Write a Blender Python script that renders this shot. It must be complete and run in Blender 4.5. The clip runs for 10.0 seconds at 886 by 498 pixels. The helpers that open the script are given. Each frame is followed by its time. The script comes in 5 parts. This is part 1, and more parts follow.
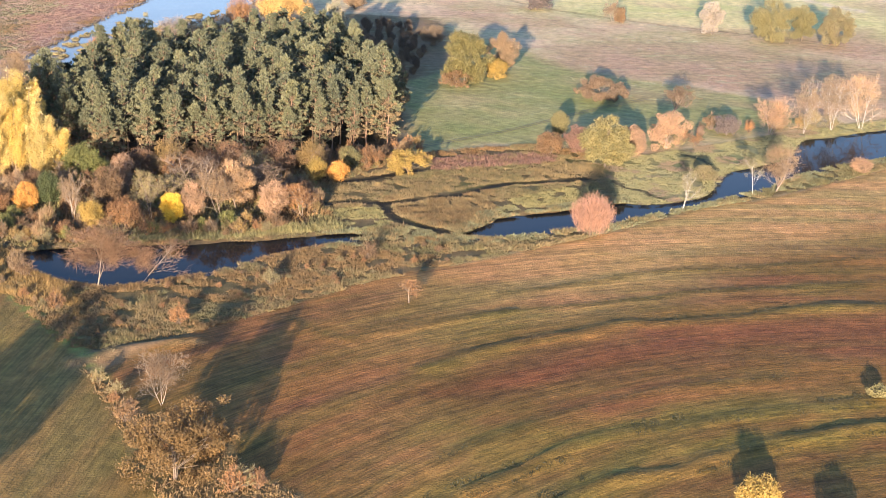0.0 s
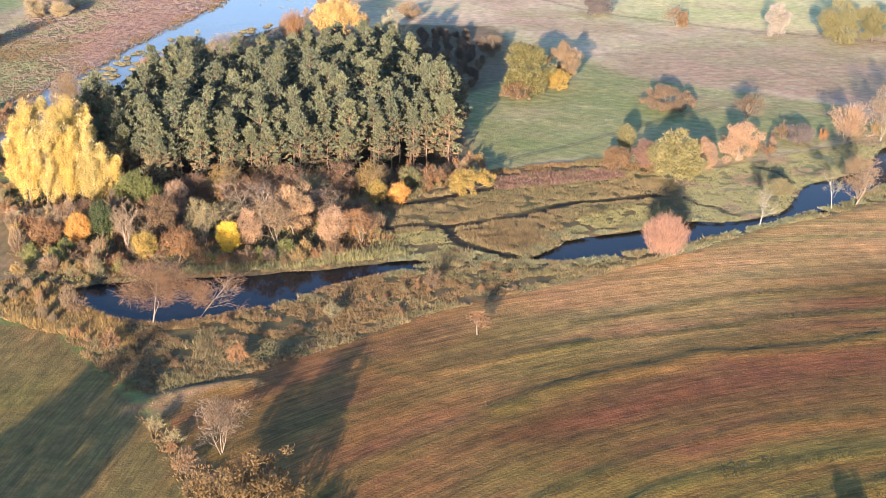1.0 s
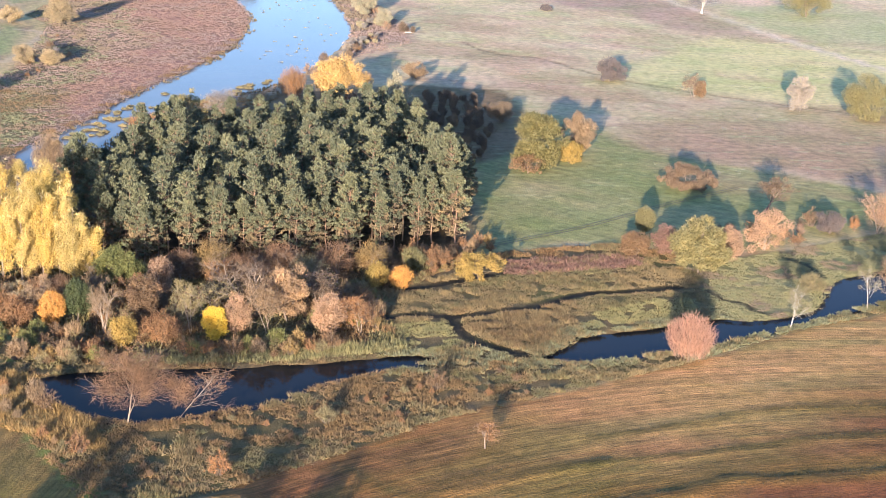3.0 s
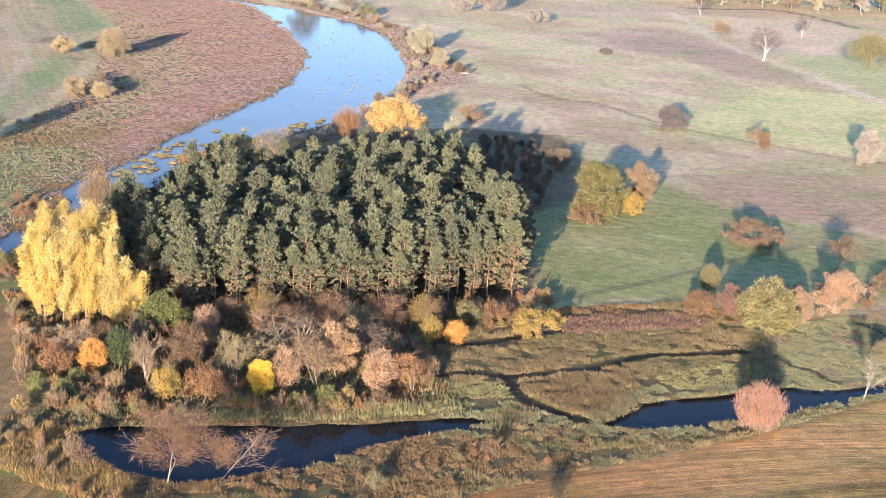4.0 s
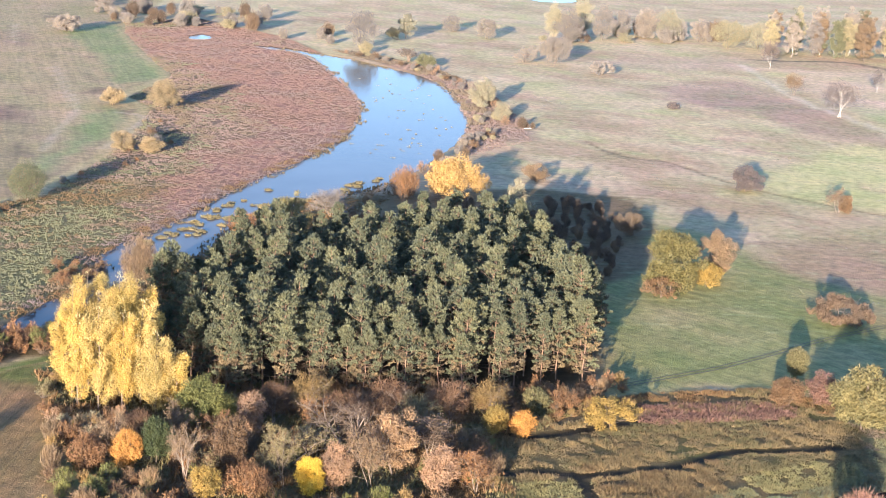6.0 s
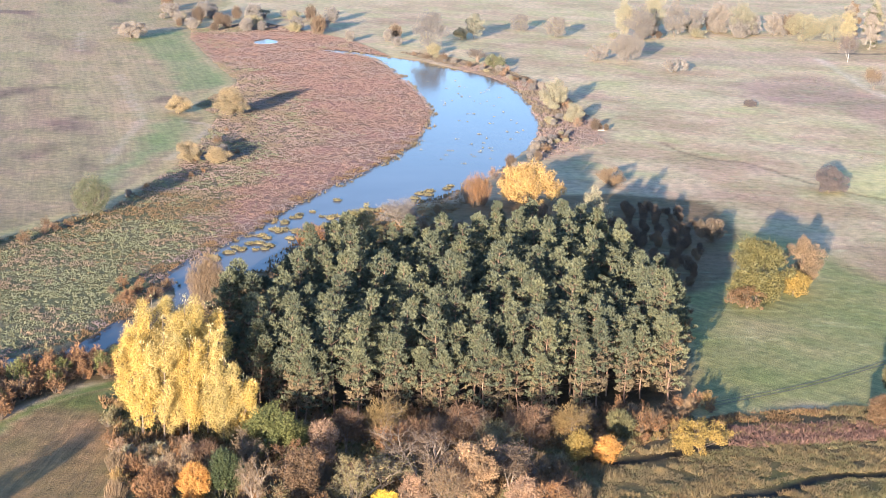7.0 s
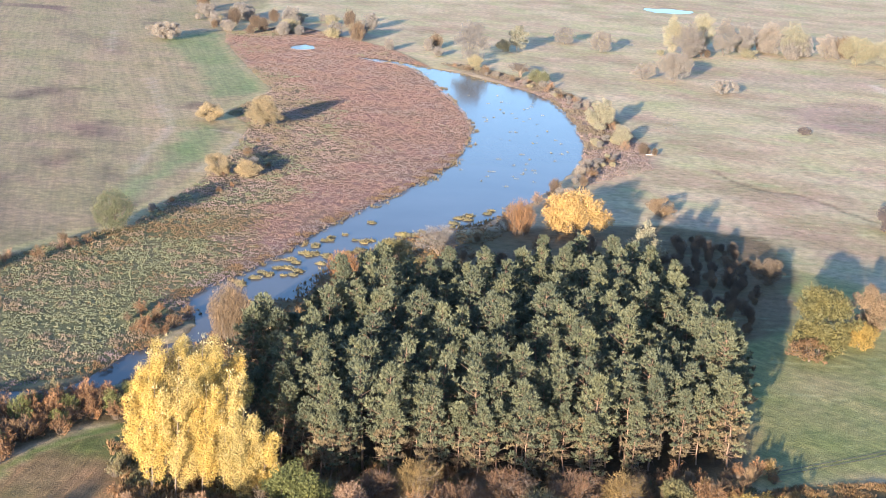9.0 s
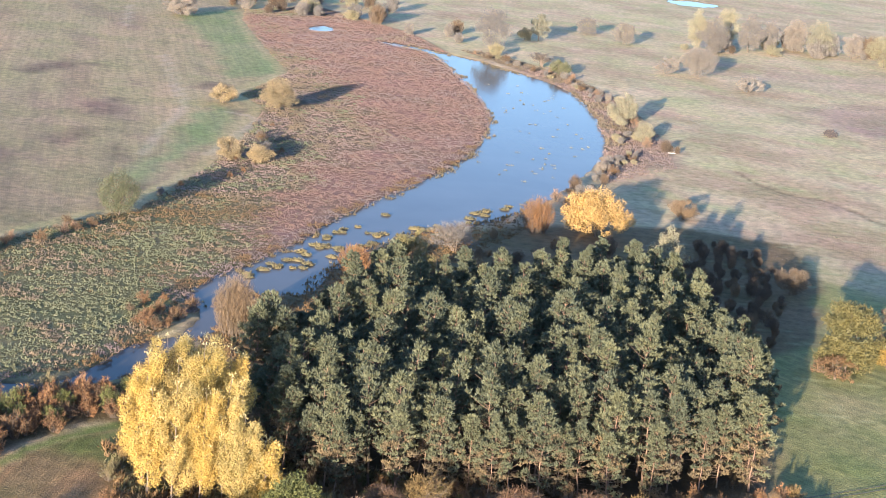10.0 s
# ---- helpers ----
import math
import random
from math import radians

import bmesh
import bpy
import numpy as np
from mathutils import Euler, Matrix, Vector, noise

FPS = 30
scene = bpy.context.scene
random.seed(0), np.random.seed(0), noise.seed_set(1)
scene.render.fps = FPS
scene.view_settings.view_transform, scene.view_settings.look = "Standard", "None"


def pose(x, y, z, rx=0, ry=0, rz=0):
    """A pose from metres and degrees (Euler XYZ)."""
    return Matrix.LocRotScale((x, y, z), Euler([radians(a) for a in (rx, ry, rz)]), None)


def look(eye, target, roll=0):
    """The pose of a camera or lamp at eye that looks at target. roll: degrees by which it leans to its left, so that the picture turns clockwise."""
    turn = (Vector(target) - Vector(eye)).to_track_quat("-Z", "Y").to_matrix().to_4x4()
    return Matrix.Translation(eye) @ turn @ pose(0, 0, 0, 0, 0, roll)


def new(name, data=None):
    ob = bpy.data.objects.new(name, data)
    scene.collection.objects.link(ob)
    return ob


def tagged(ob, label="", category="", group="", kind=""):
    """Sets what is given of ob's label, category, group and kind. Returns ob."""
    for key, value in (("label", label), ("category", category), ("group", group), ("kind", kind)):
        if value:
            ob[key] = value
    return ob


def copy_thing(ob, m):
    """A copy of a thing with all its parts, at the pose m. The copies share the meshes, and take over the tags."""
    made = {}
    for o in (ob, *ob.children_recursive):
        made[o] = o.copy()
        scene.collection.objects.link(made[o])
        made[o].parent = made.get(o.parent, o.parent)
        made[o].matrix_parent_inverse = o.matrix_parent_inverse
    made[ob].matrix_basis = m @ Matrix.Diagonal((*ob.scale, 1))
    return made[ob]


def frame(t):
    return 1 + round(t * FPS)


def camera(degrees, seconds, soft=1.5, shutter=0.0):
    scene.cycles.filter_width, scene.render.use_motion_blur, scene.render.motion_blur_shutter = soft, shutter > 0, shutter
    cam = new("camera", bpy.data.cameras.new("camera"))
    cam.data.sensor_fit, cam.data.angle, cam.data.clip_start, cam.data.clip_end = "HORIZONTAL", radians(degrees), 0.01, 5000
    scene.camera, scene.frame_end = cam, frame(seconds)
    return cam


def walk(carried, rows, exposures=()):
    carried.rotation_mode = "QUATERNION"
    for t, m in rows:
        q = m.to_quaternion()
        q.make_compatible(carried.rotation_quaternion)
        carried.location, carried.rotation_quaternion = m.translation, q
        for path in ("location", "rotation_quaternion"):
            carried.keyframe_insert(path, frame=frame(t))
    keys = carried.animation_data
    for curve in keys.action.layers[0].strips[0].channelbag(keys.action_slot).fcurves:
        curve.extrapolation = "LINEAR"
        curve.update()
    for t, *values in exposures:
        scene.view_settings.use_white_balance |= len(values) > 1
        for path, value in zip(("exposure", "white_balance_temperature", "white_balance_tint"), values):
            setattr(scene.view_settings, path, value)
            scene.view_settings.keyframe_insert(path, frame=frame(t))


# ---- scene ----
cam = camera(29.1, 10.0, soft=0.85)
PATH = [
    (0, (3.481, -66.204, 101.24), (3.717, -64.308, 100.651), 1.6),
    (0.5, (3.352, -58.294, 101.889), (3.555, -56.395, 101.295), 0.7),
    (1, (3.069, -50.948, 102.169), (3.24, -49.045, 101.578), -0.1),
    (1.5, (3.271, -43.67, 103.029), (3.411, -41.759, 102.455), 0.3),
    (2, (3.554, -36.524, 102.168), (3.706, -34.606, 101.623), 1.7),
    (2.2, (3.408, -33.551, 102.187), (3.574, -31.634, 101.64), 1.6),
    (3.3, (2.524, -17.754, 103.038), (2.708, -15.835, 102.506), 1.9),
    (3.5, (1.735, -15.025, 102.832), (1.909, -13.102, 102.312), 2.3),
    (4, (1.679, -7.443, 102.721), (1.805, -5.512, 102.218), 3.0),
    (4.5, (1.675, -0.456, 103.026), (1.777, 1.48, 102.531), 3.5),
    (5, (1.626, 6.981, 103.396), (1.725, 8.92, 102.918), 3.0),
    (5.2, (1.423, 9.653, 102.611), (1.521, 11.592, 102.132), 2.6),
    (6.3, (0.464, 24.48, 102.781), (0.507, 26.428, 102.328), 3.0),
    (6.5, (0.073, 27.074, 102.452), (0.098, 29.017, 101.977), 2.2),
    (7, (-0.269, 35.095, 103.213), (-0.29, 37.04, 102.748), 1.7),
    (7.5, (-0.99, 41.501, 103.026), (-1.024, 43.443, 102.549), 2.2),
    (8, (-1.246, 48.649, 103.711), (-1.266, 50.598, 103.263), 3.2),
    (8.5, (-2.293, 55.184, 103.343), (-2.309, 57.131, 102.887), 2.5),
    (9, (-3.693, 63.003, 103.45), (-3.748, 64.948, 102.988), 3.6),
    (9.5, (-4.525, 69.786, 103.638), (-4.603, 71.729, 103.169), 4.7),
    (10, (-5.42, 76.823, 103.672), (-5.486, 78.763, 103.189), 5.6),
]
walk(cam, [(t, look(eye, target, roll)) for t, eye, target, roll in PATH], exposures=[(0, 2.34, 6600, 17), (1, 2.32, 6250, 16), (1.5, 2.29, 6080, 16), (5, 2.25, 5950, 15), (8, 2.23, 5900, 13), (9, 2.17, 5900, 12), (10, 2.12, 5900, 12)])

# ---- light ----
SUN_AZIMUTH = radians(194.0)      # where the sun stands, clockwise from +y
SUN_HEIGHT = radians(8.1)
world = bpy.data.worlds.new("world")
scene.world = world
world.use_nodes = True
sky = world.node_tree.nodes.new("ShaderNodeTexSky")
sky.sky_type, sky.sun_disc = "NISHITA", False
sky.sun_elevation, sky.sun_rotation = SUN_HEIGHT, SUN_AZIMUTH
sky.air_density, sky.dust_density, sky.ozone_density = 1.0, 0.3, 3.0
back = world.node_tree.nodes["Background"]
back.inputs["Strength"].default_value = 0.14
haze = world.node_tree.nodes.new("ShaderNodeMix")
haze.data_type, haze.blend_type = "RGBA", "MULTIPLY"
haze.inputs[0].default_value, haze.inputs[7].default_value = 1.0, (0.99, 0.945, 1.06, 1.0)
world.node_tree.links.new(sky.outputs["Color"], haze.inputs[6])
world.node_tree.links.new(haze.outputs[2], back.inputs["Color"])
sun = new("sun", bpy.data.lights.new("sun", "SUN"))
sun.data.energy, sun.data.angle, sun.data.color = 5.0, radians(0.6), (1.0, 0.82, 0.615)
sun.matrix_world = look((0, 0, 0), (-math.sin(SUN_AZIMUTH), -math.cos(SUN_AZIMUTH), -math.tan(SUN_HEIGHT)))


# ---- materials ----
def nodes_of(name):
    m = bpy.data.materials.new(name)
    m.use_nodes = True
    t = m.node_tree
    return m, t, t.nodes["Principled BSDF"], t.nodes["Material Output"]


def add(t, kind, **values):
    n = t.nodes.new(kind)
    for key, value in values.items():
        n.inputs[key].default_value = value
    return n


def ramp(t, source, stops):
    n = t.nodes.new("ShaderNodeValToRGB")
    e = n.color_ramp.elements
    while len(e) < len(stops):
        e.new(0.5)
    for spot, (at, c) in zip(e, stops):
        spot.position, spot.color = at, (*c, 1)
    t.links.new(source, n.inputs["Fac"])
    return n.outputs["Color"]


def mixed(t, mode, fac, a, b):
    n = t.nodes.new("ShaderNodeMix")
    n.data_type, n.blend_type = "RGBA", mode
    for sock, v in ((n.inputs[0], fac), (n.inputs[6], a), (n.inputs[7], b)):
        if isinstance(v, (int, float, tuple)):
            sock.default_value = v if isinstance(v, (int, float)) else (*v, 1)
        else:
            t.links.new(v, sock)
    return n.outputs[2]


def leaf_material(name, dark, light, see_through=0.25, rough=0.65):
    """Leaves that differ from one to the next and from tree to tree."""
    middle = [(a + b) / 2 for a, b in zip(dark, light)]
    grey = sum(k * v for k, v in zip((0.3, 0.55, 0.15), middle))
    dark, light = ([grey + 0.86 * (m + 0.42 * (v - m) - grey) for v, m in zip(some, middle)] for some in (dark, light))
    m, t, p, out = nodes_of(name)
    geo, info = add(t, "ShaderNodeNewGeometry"), add(t, "ShaderNodeObjectInfo")
    spot = add(t, "ShaderNodeTexNoise", Scale=0.45, Detail=3.0)
    where = add(t, "ShaderNodeNewGeometry")
    t.links.new(where.outputs["Position"], spot.inputs["Vector"])
    one = ramp(t, geo.outputs["Random Per Island"], [(0.0, dark), (0.55, [(a + b) / 2 for a, b in zip(dark, light)]), (1.0, light)])
    tree = ramp(t, info.outputs["Random"], [(0.0, (0.78, 0.8, 0.82)), (1.0, (1.15, 1.1, 1.0))])
    patch = ramp(t, spot.outputs["Fac"], [(0.3, (0.72, 0.75, 0.76)), (0.5, (0.98, 0.96, 0.94)), (0.7, (1.24, 1.16, 1.05))])
    c = mixed(t, "MULTIPLY", 1.0, mixed(t, "MULTIPLY", 1.0, one, tree), patch)
    t.links.new(c, p.inputs["Base Color"])
    p.inputs["Roughness"].default_value = rough
    p.inputs["Specular IOR Level"].default_value = 0.25
    thin = add(t, "ShaderNodeBsdfTranslucent")
    t.links.new(c, thin.inputs["Color"])
    both = add(t, "ShaderNodeMixShader", Fac=see_through)
    t.links.new(p.outputs[0], both.inputs[1])
    t.links.new(thin.outputs[0], both.inputs[2])
    t.links.new(both.outputs[0], out.inputs["Surface"])
    return m


def bark_material(name, dark, light, scale=3.0):
    m, t, p, out = nodes_of(name)
    co = add(t, "ShaderNodeTexCoord")
    squeeze = add(t, "ShaderNodeMapping", Scale=(1.0, 1.0, 0.25))
    t.links.new(co.outputs["Object"], squeeze.inputs["Vector"])
    n = add(t, "ShaderNodeTexNoise", Scale=scale, Detail=6.0, Roughness=0.65)
    t.links.new(squeeze.outputs[0], n.inputs["Vector"])
    t.links.new(ramp(t, n.outputs["Fac"], [(0.3, dark), (0.68, light)]), p.inputs["Base Color"])
    b = add(t, "ShaderNodeBump", Strength=0.6, Distance=0.05)
    t.links.new(n.outputs["Fac"], b.inputs["Height"])
    t.links.new(b.outputs[0], p.inputs["Normal"])
    p.inputs["Roughness"].default_value = 0.9
    return m


PINE = leaf_material("pine_needles", (0.046, 0.064, 0.039), (0.163, 0.169, 0.09), 0.2)
# brown of dead lower boughs, with warm low sunlight mixed into the colour
PINE_BROWN = leaf_material("brown_pine_needles", (0.075, 0.06, 0.03), (0.2, 0.15, 0.08), 0.1)
POPLAR = leaf_material("poplar_leaves", (0.33, 0.22, 0.026), (0.57, 0.42, 0.095), 0.3)
POPLAR_PALE = leaf_material("pale_poplar_leaves", (0.3, 0.22, 0.045), (0.52, 0.41, 0.13), 0.3)
POPLAR_TIP = leaf_material("poplar_leaf_tips", (0.4, 0.33, 0.12), (0.62, 0.54, 0.28), 0.3)
AMBER = leaf_material("amber_leaves", (0.37, 0.225, 0.05), (0.56, 0.37, 0.12), 0.3)
LEMON = leaf_material("lemon_leaves", (0.55, 0.36, 0.0), (0.85, 0.62, 0.02), 0.35)
ORANGE = leaf_material("orange_leaves", (0.42, 0.18, 0.02), (0.62, 0.34, 0.06), 0.3)
GOLD = leaf_material("gold_leaves", (0.3, 0.17, 0.07), (0.5, 0.32, 0.16), 0.3)
PINK = leaf_material("pinkish_leaves", (0.21, 0.123, 0.072), (0.36, 0.23, 0.135), 0.2)
SALMON = leaf_material("salmon_twigs", (0.22, 0.112, 0.074), (0.36, 0.2, 0.138), 0.2)
YELGREEN = leaf_material("yellow_green_leaves", (0.108, 0.1, 0.036), (0.225, 0.2, 0.08), 0.25)
OAK = leaf_material("olive_oak_leaves", (0.066, 0.065, 0.021), (0.15, 0.136, 0.047), 0.2)
MAUVE = leaf_material("mauve_twigs", (0.075, 0.06, 0.056), (0.155, 0.125, 0.115), 0.1)
MUSTARD = leaf_material("mustard_leaves", (0.22, 0.145, 0.02), (0.38, 0.26, 0.05), 0.25)
GREEN = leaf_material("green_leaves", (0.085, 0.098, 0.02), (0.21, 0.21, 0.052), 0.25)
DARKGREEN = leaf_material("dark_green_leaves", (0.025, 0.042, 0.015), (0.08, 0.1, 0.035), 0.2)
OLIVE = leaf_material("olive_leaves", (0.115, 0.096, 0.04), (0.25, 0.21, 0.097), 0.2)
RUST = leaf_material("rust_leaves", (0.145, 0.071, 0.027), (0.29, 0.153, 0.06), 0.2)
BROWN = leaf_material("brown_leaves", (0.104, 0.059, 0.027), (0.222, 0.136, 0.064), 0.2)
BRAMBLE = leaf_material("bramble_leaves", (0.095, 0.052, 0.042), (0.18, 0.105, 0.082), 0.15)
REED_LIME = leaf_material("lime_reed_blades", (0.12, 0.115, 0.042), (0.225, 0.21, 0.088), 0.2)
RUSSET = leaf_material("russet_twigs", (0.085, 0.047, 0.025), (0.175, 0.102, 0.054), 0.1)
PALETAN = leaf_material("pale_tan_leaves", (0.19, 0.145, 0.075), (0.34, 0.27, 0.15), 0.2)
SILVER = leaf_material("silver_willow_leaves", (0.18, 0.17, 0.11), (0.34, 0.32, 0.22), 0.2)
REED_MAUVE = leaf_material("mauve_reed_blades", (0.15, 0.105, 0.088), (0.27, 0.195, 0.165), 0.12)
GREYTWIG = leaf_material("grey_twigs", (0.082, 0.055, 0.034), (0.17, 0.117, 0.072), 0.1)
# distance haze mixed into the leaf colour of far plants
HAZE_GREY = leaf_material("haze_grey_leaves", (0.145, 0.128, 0.112), (0.275, 0.245, 0.212), 0.15)
TANTWIG = leaf_material("tan_twigs", (0.125, 0.085, 0.046), (0.25, 0.17, 0.092), 0.1)
WILLOW = leaf_material("willow_leaves", (0.08, 0.088, 0.042), (0.175, 0.18, 0.098), 0.2)
PALE = leaf_material("pale_leaves", (0.205, 0.182, 0.1), (0.37, 0.33, 0.195), 0.25)
REED = leaf_material("reed_blades", (0.11, 0.08, 0.032), (0.262, 0.193, 0.082), 0.15)
REED_GREEN = leaf_material("green_reed_blades", (0.08, 0.072, 0.026), (0.19, 0.167, 0.065), 0.15)
REED_RED = leaf_material("red_reed_blades", (0.162, 0.096, 0.073), (0.262, 0.162, 0.123), 0.12)
REED_RUST = leaf_material("rust_reed_blades", (0.13, 0.07, 0.022), (0.262, 0.158, 0.058), 0.15)
GOLDBROWN = leaf_material("gold_brown_leaves", (0.15, 0.096, 0.028), (0.3, 0.2, 0.064), 0.2)
BED_GREEN = leaf_material("bed_green_blades", (0.09, 0.1, 0.052), (0.175, 0.185, 0.1), 0.15)
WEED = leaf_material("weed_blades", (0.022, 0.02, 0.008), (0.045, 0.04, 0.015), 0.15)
HEDGE_LEAF = leaf_material("hedge_leaves", (0.09, 0.054, 0.014), (0.175, 0.107, 0.036), 0.2)
REED_GREY = leaf_material("grey_green_reed_blades", (0.106, 0.084, 0.055), (0.2, 0.156, 0.102), 0.12)
REED_DARK = leaf_material("dark_sedge_blades", (0.1, 0.064, 0.024), (0.225, 0.147, 0.058), 0.12)
GRASS = leaf_material("grass_blades", (0.11, 0.115, 0.05), (0.235, 0.225, 0.105), 0.15)
BARK = bark_material("bark", (0.06, 0.045, 0.032), (0.17, 0.13, 0.095))
PINE_BARK = bark_material("pine_bark", (0.085, 0.055, 0.038), (0.23, 0.145, 0.09))
BIRCH_BARK = bark_material("birch_bark", (0.2, 0.17, 0.14), (0.5, 0.46, 0.4), 2.0)
GREY_BARK = bark_material("grey_bark", (0.1, 0.075, 0.055), (0.23, 0.178, 0.13))


def ground_material():
    m, t, p, out = nodes_of("ground_cover")
    tint = t.nodes.new("ShaderNodeAttribute")
    tint.attribute_name = "tint"
    run = t.nodes.new("ShaderNodeAttribute")
    run.attribute_name = "run"
    geo = add(t, "ShaderNodeNewGeometry")
    sep = add(t, "ShaderNodeSeparateXYZ")
    t.links.new(run.outputs["Vector"], sep.inputs[0])

    def strips(across, along, detail):
        join = add(t, "ShaderNodeCombineXYZ")
        for i, k in ((0, across), (1, along)):
            mul = t.nodes.new("ShaderNodeMath")
            mul.operation = "MULTIPLY"
            mul.inputs[1].default_value = k
            t.links.new(sep.outputs[i], mul.inputs[0])
            t.links.new(mul.outputs[0], join.inputs[i])
        n = add(t, "ShaderNodeTexNoise", Scale=1.0, Detail=detail, Roughness=0.6, Distortion=0.3)
        t.links.new(join.outputs[0], n.inputs["Vector"])
        return n.outputs["Fac"]

    def spots(scale, detail):
        n = add(t, "ShaderNodeTexNoise", Scale=scale, Detail=detail, Roughness=0.62)
        t.links.new(geo.outputs["Position"], n.inputs["Vector"])
        return n.outputs["Fac"]

    wide, fine, thin = strips(0.11, 0.012, 4.0), strips(0.9, 0.05, 4.0), strips(2.6, 0.16, 3.0)
    big, mid, small = spots(0.035, 4.0), spots(0.35, 5.0), spots(2.2, 4.0)
    c = tint.outputs["Color"]
    lined = mixed(t, "MULTIPLY", 1.0, c, ramp(t, wide, [(0.34, (0.74, 0.8, 0.7)), (0.45, (0.94, 0.98, 0.84)), (0.55, (1.06, 0.96, 0.86)), (0.68, (1.2, 1.04, 0.94))]))
    lined = mixed(t, "MULTIPLY", 1.0, lined, ramp(t, fine, [(0.32, (0.68, 0.71, 0.7)), (0.5, (1, 1, 1)), (0.68, (1.28, 1.24, 1.18))]))
    lined = mixed(t, "MULTIPLY", 1.0, lined, ramp(t, thin, [(0.3, (0.66, 0.68, 0.68)), (0.5, (1, 1, 1)), (0.7, (1.32, 1.29, 1.22))]))
    c = mixed(t, "MIX", sep.outputs[2], c, lined)
    c = mixed(t, "MULTIPLY", 1.0, c, ramp(t, big, [(0.33, (0.86, 0.93, 0.8)), (0.67, (1.14, 1.05, 1.1))]))
    c = mixed(t, "MULTIPLY", 1.0, c, ramp(t, mid, [(0.3, (0.68, 0.71, 0.68)), (0.7, (1.28, 1.23, 1.18))]))
    c = mixed(t, "MULTIPLY", 1.0, c, ramp(t, small, [(0.3, (0.8, 0.82, 0.78)), (0.7, (1.18, 1.16, 1.12))]))
    t.links.new(c, p.inputs["Base Color"])
    p.inputs["Roughness"].default_value = 0.95
    p.inputs["Specular IOR Level"].default_value = 0.1
    b1 = add(t, "ShaderNodeBump", Strength=0.8, Distance=0.3)
    t.links.new(small, b1.inputs["Height"])
    b2 = add(t, "ShaderNodeBump", Strength=0.4, Distance=0.25)
    t.links.new(fine, b2.inputs["Height"])
    t.links.new(b1.outputs[0], b2.inputs["Normal"])
    t.links.new(b2.outputs[0], p.inputs["Normal"])
    return m


def water_material(name, ripple, rough_by, gloss, deep, silty):
    m, t, p, out = nodes_of(name)
    geo = add(t, "ShaderNodeNewGeometry")
    n = add(t, "ShaderNodeTexNoise", Scale=1.3, Detail=4.0, Roughness=0.6)
    t.links.new(geo.outputs["Position"], n.inputs["Vector"])
    silt = add(t, "ShaderNodeTexNoise", Scale=0.04, Detail=3.0)
    t.links.new(geo.outputs["Position"], silt.inputs["Vector"])
    t.links.new(ramp(t, silt.outputs["Fac"], [(0.35, deep), (0.7, silty)]), p.inputs["Base Color"])
    p.inputs["Roughness"].default_value = rough_by
    p.inputs["IOR"].default_value = 1.33
    p.inputs["Specular IOR Level"].default_value = gloss
    b = add(t, "ShaderNodeBump", Strength=ripple, Distance=0.05)
    t.links.new(n.outputs["Fac"], b.inputs["Height"])
    t.links.new(b.outputs[0], p.inputs["Normal"])
    return m


GROUND, RIVER_WATER, STREAM_WATER = ground_material(), water_material("river_water", 0.16, 0.1, 0.056, (0.09, 0.079, 0.064), (0.105, 0.092, 0.075)), water_material("stream_water", 0.03, 0.02, 0.024, (0.008, 0.009, 0.01), (0.014, 0.013, 0.011))


# ---- mesh helpers ----
def mesh_of(name, verts, faces, material):
    """A mesh from arrays: all faces have the same number of corners."""
    verts, faces = np.asarray(verts, np.float32).reshape(-1, 3), np.asarray(faces, np.int32)
    k = faces.shape[1]
    me = bpy.data.meshes.new(name)
    me.vertices.add(len(verts))
    me.vertices.foreach_set("co", verts.ravel())
    me.loops.add(faces.size)
    me.loops.foreach_set("vertex_index", faces.ravel())
    me.polygons.add(len(faces))
    me.polygons.foreach_set("loop_start", np.arange(len(faces), dtype=np.int32) * k)
    me.materials.append(material)
    me.update(calc_edges=True)
    me.validate()
    return me


def part(name, verts, faces, material, parent, label="", also=None):
    """One mesh under a thing; also: more corners and faces of the same part, with another material."""
    first = len(faces)
    if also:
        faces = np.concatenate([faces, also[1] + len(verts)])
        verts = np.concatenate([verts, also[0]])
    me = mesh_of(name, verts, faces, material)
    if also:
        me.materials.append(also[2])
        me.polygons.foreach_set("material_index", (np.arange(len(me.polygons)) >= first).astype(np.int32))
    ob = new(name, me)
    ob.parent = parent
    return tagged(ob, label) if label else ob


def thing(name, x, y, z, label, category, group=""):
    ob = new(name)
    ob.location = (x, y, z)
    ob.empty_display_size = 0.5
    return tagged(ob, label, category, group)


def unit(v):
    return v / np.maximum(np.linalg.norm(v, axis=-1, keepdims=True), 1e-6)


def cards(rng, at, out, length, width, loose=0.7):
    """Three-cornered leaf sprays at the points, lying across the directions out, each with its own tilt and length."""
    n = len(at)
    normal = unit(unit(out) + loose * rng.normal(size=(n, 3)))
    side = unit(np.cross(normal, rng.normal(size=(n, 3))))
    up = np.cross(normal, side)
    l, w = length * rng.uniform(0.6, 1.3, (n, 1)), width * rng.uniform(0.6, 1.3, (n, 1))
    v = np.stack([at - up * l * 0.4 - side * w / 2, at - up * l * 0.4 + side * w / 2, at + up * l * 0.6 + side * w * rng.uniform(-0.4, 0.4, (n, 1))], 1)
    return v.reshape(-1, 3), np.arange(3 * n).reshape(n, 3)


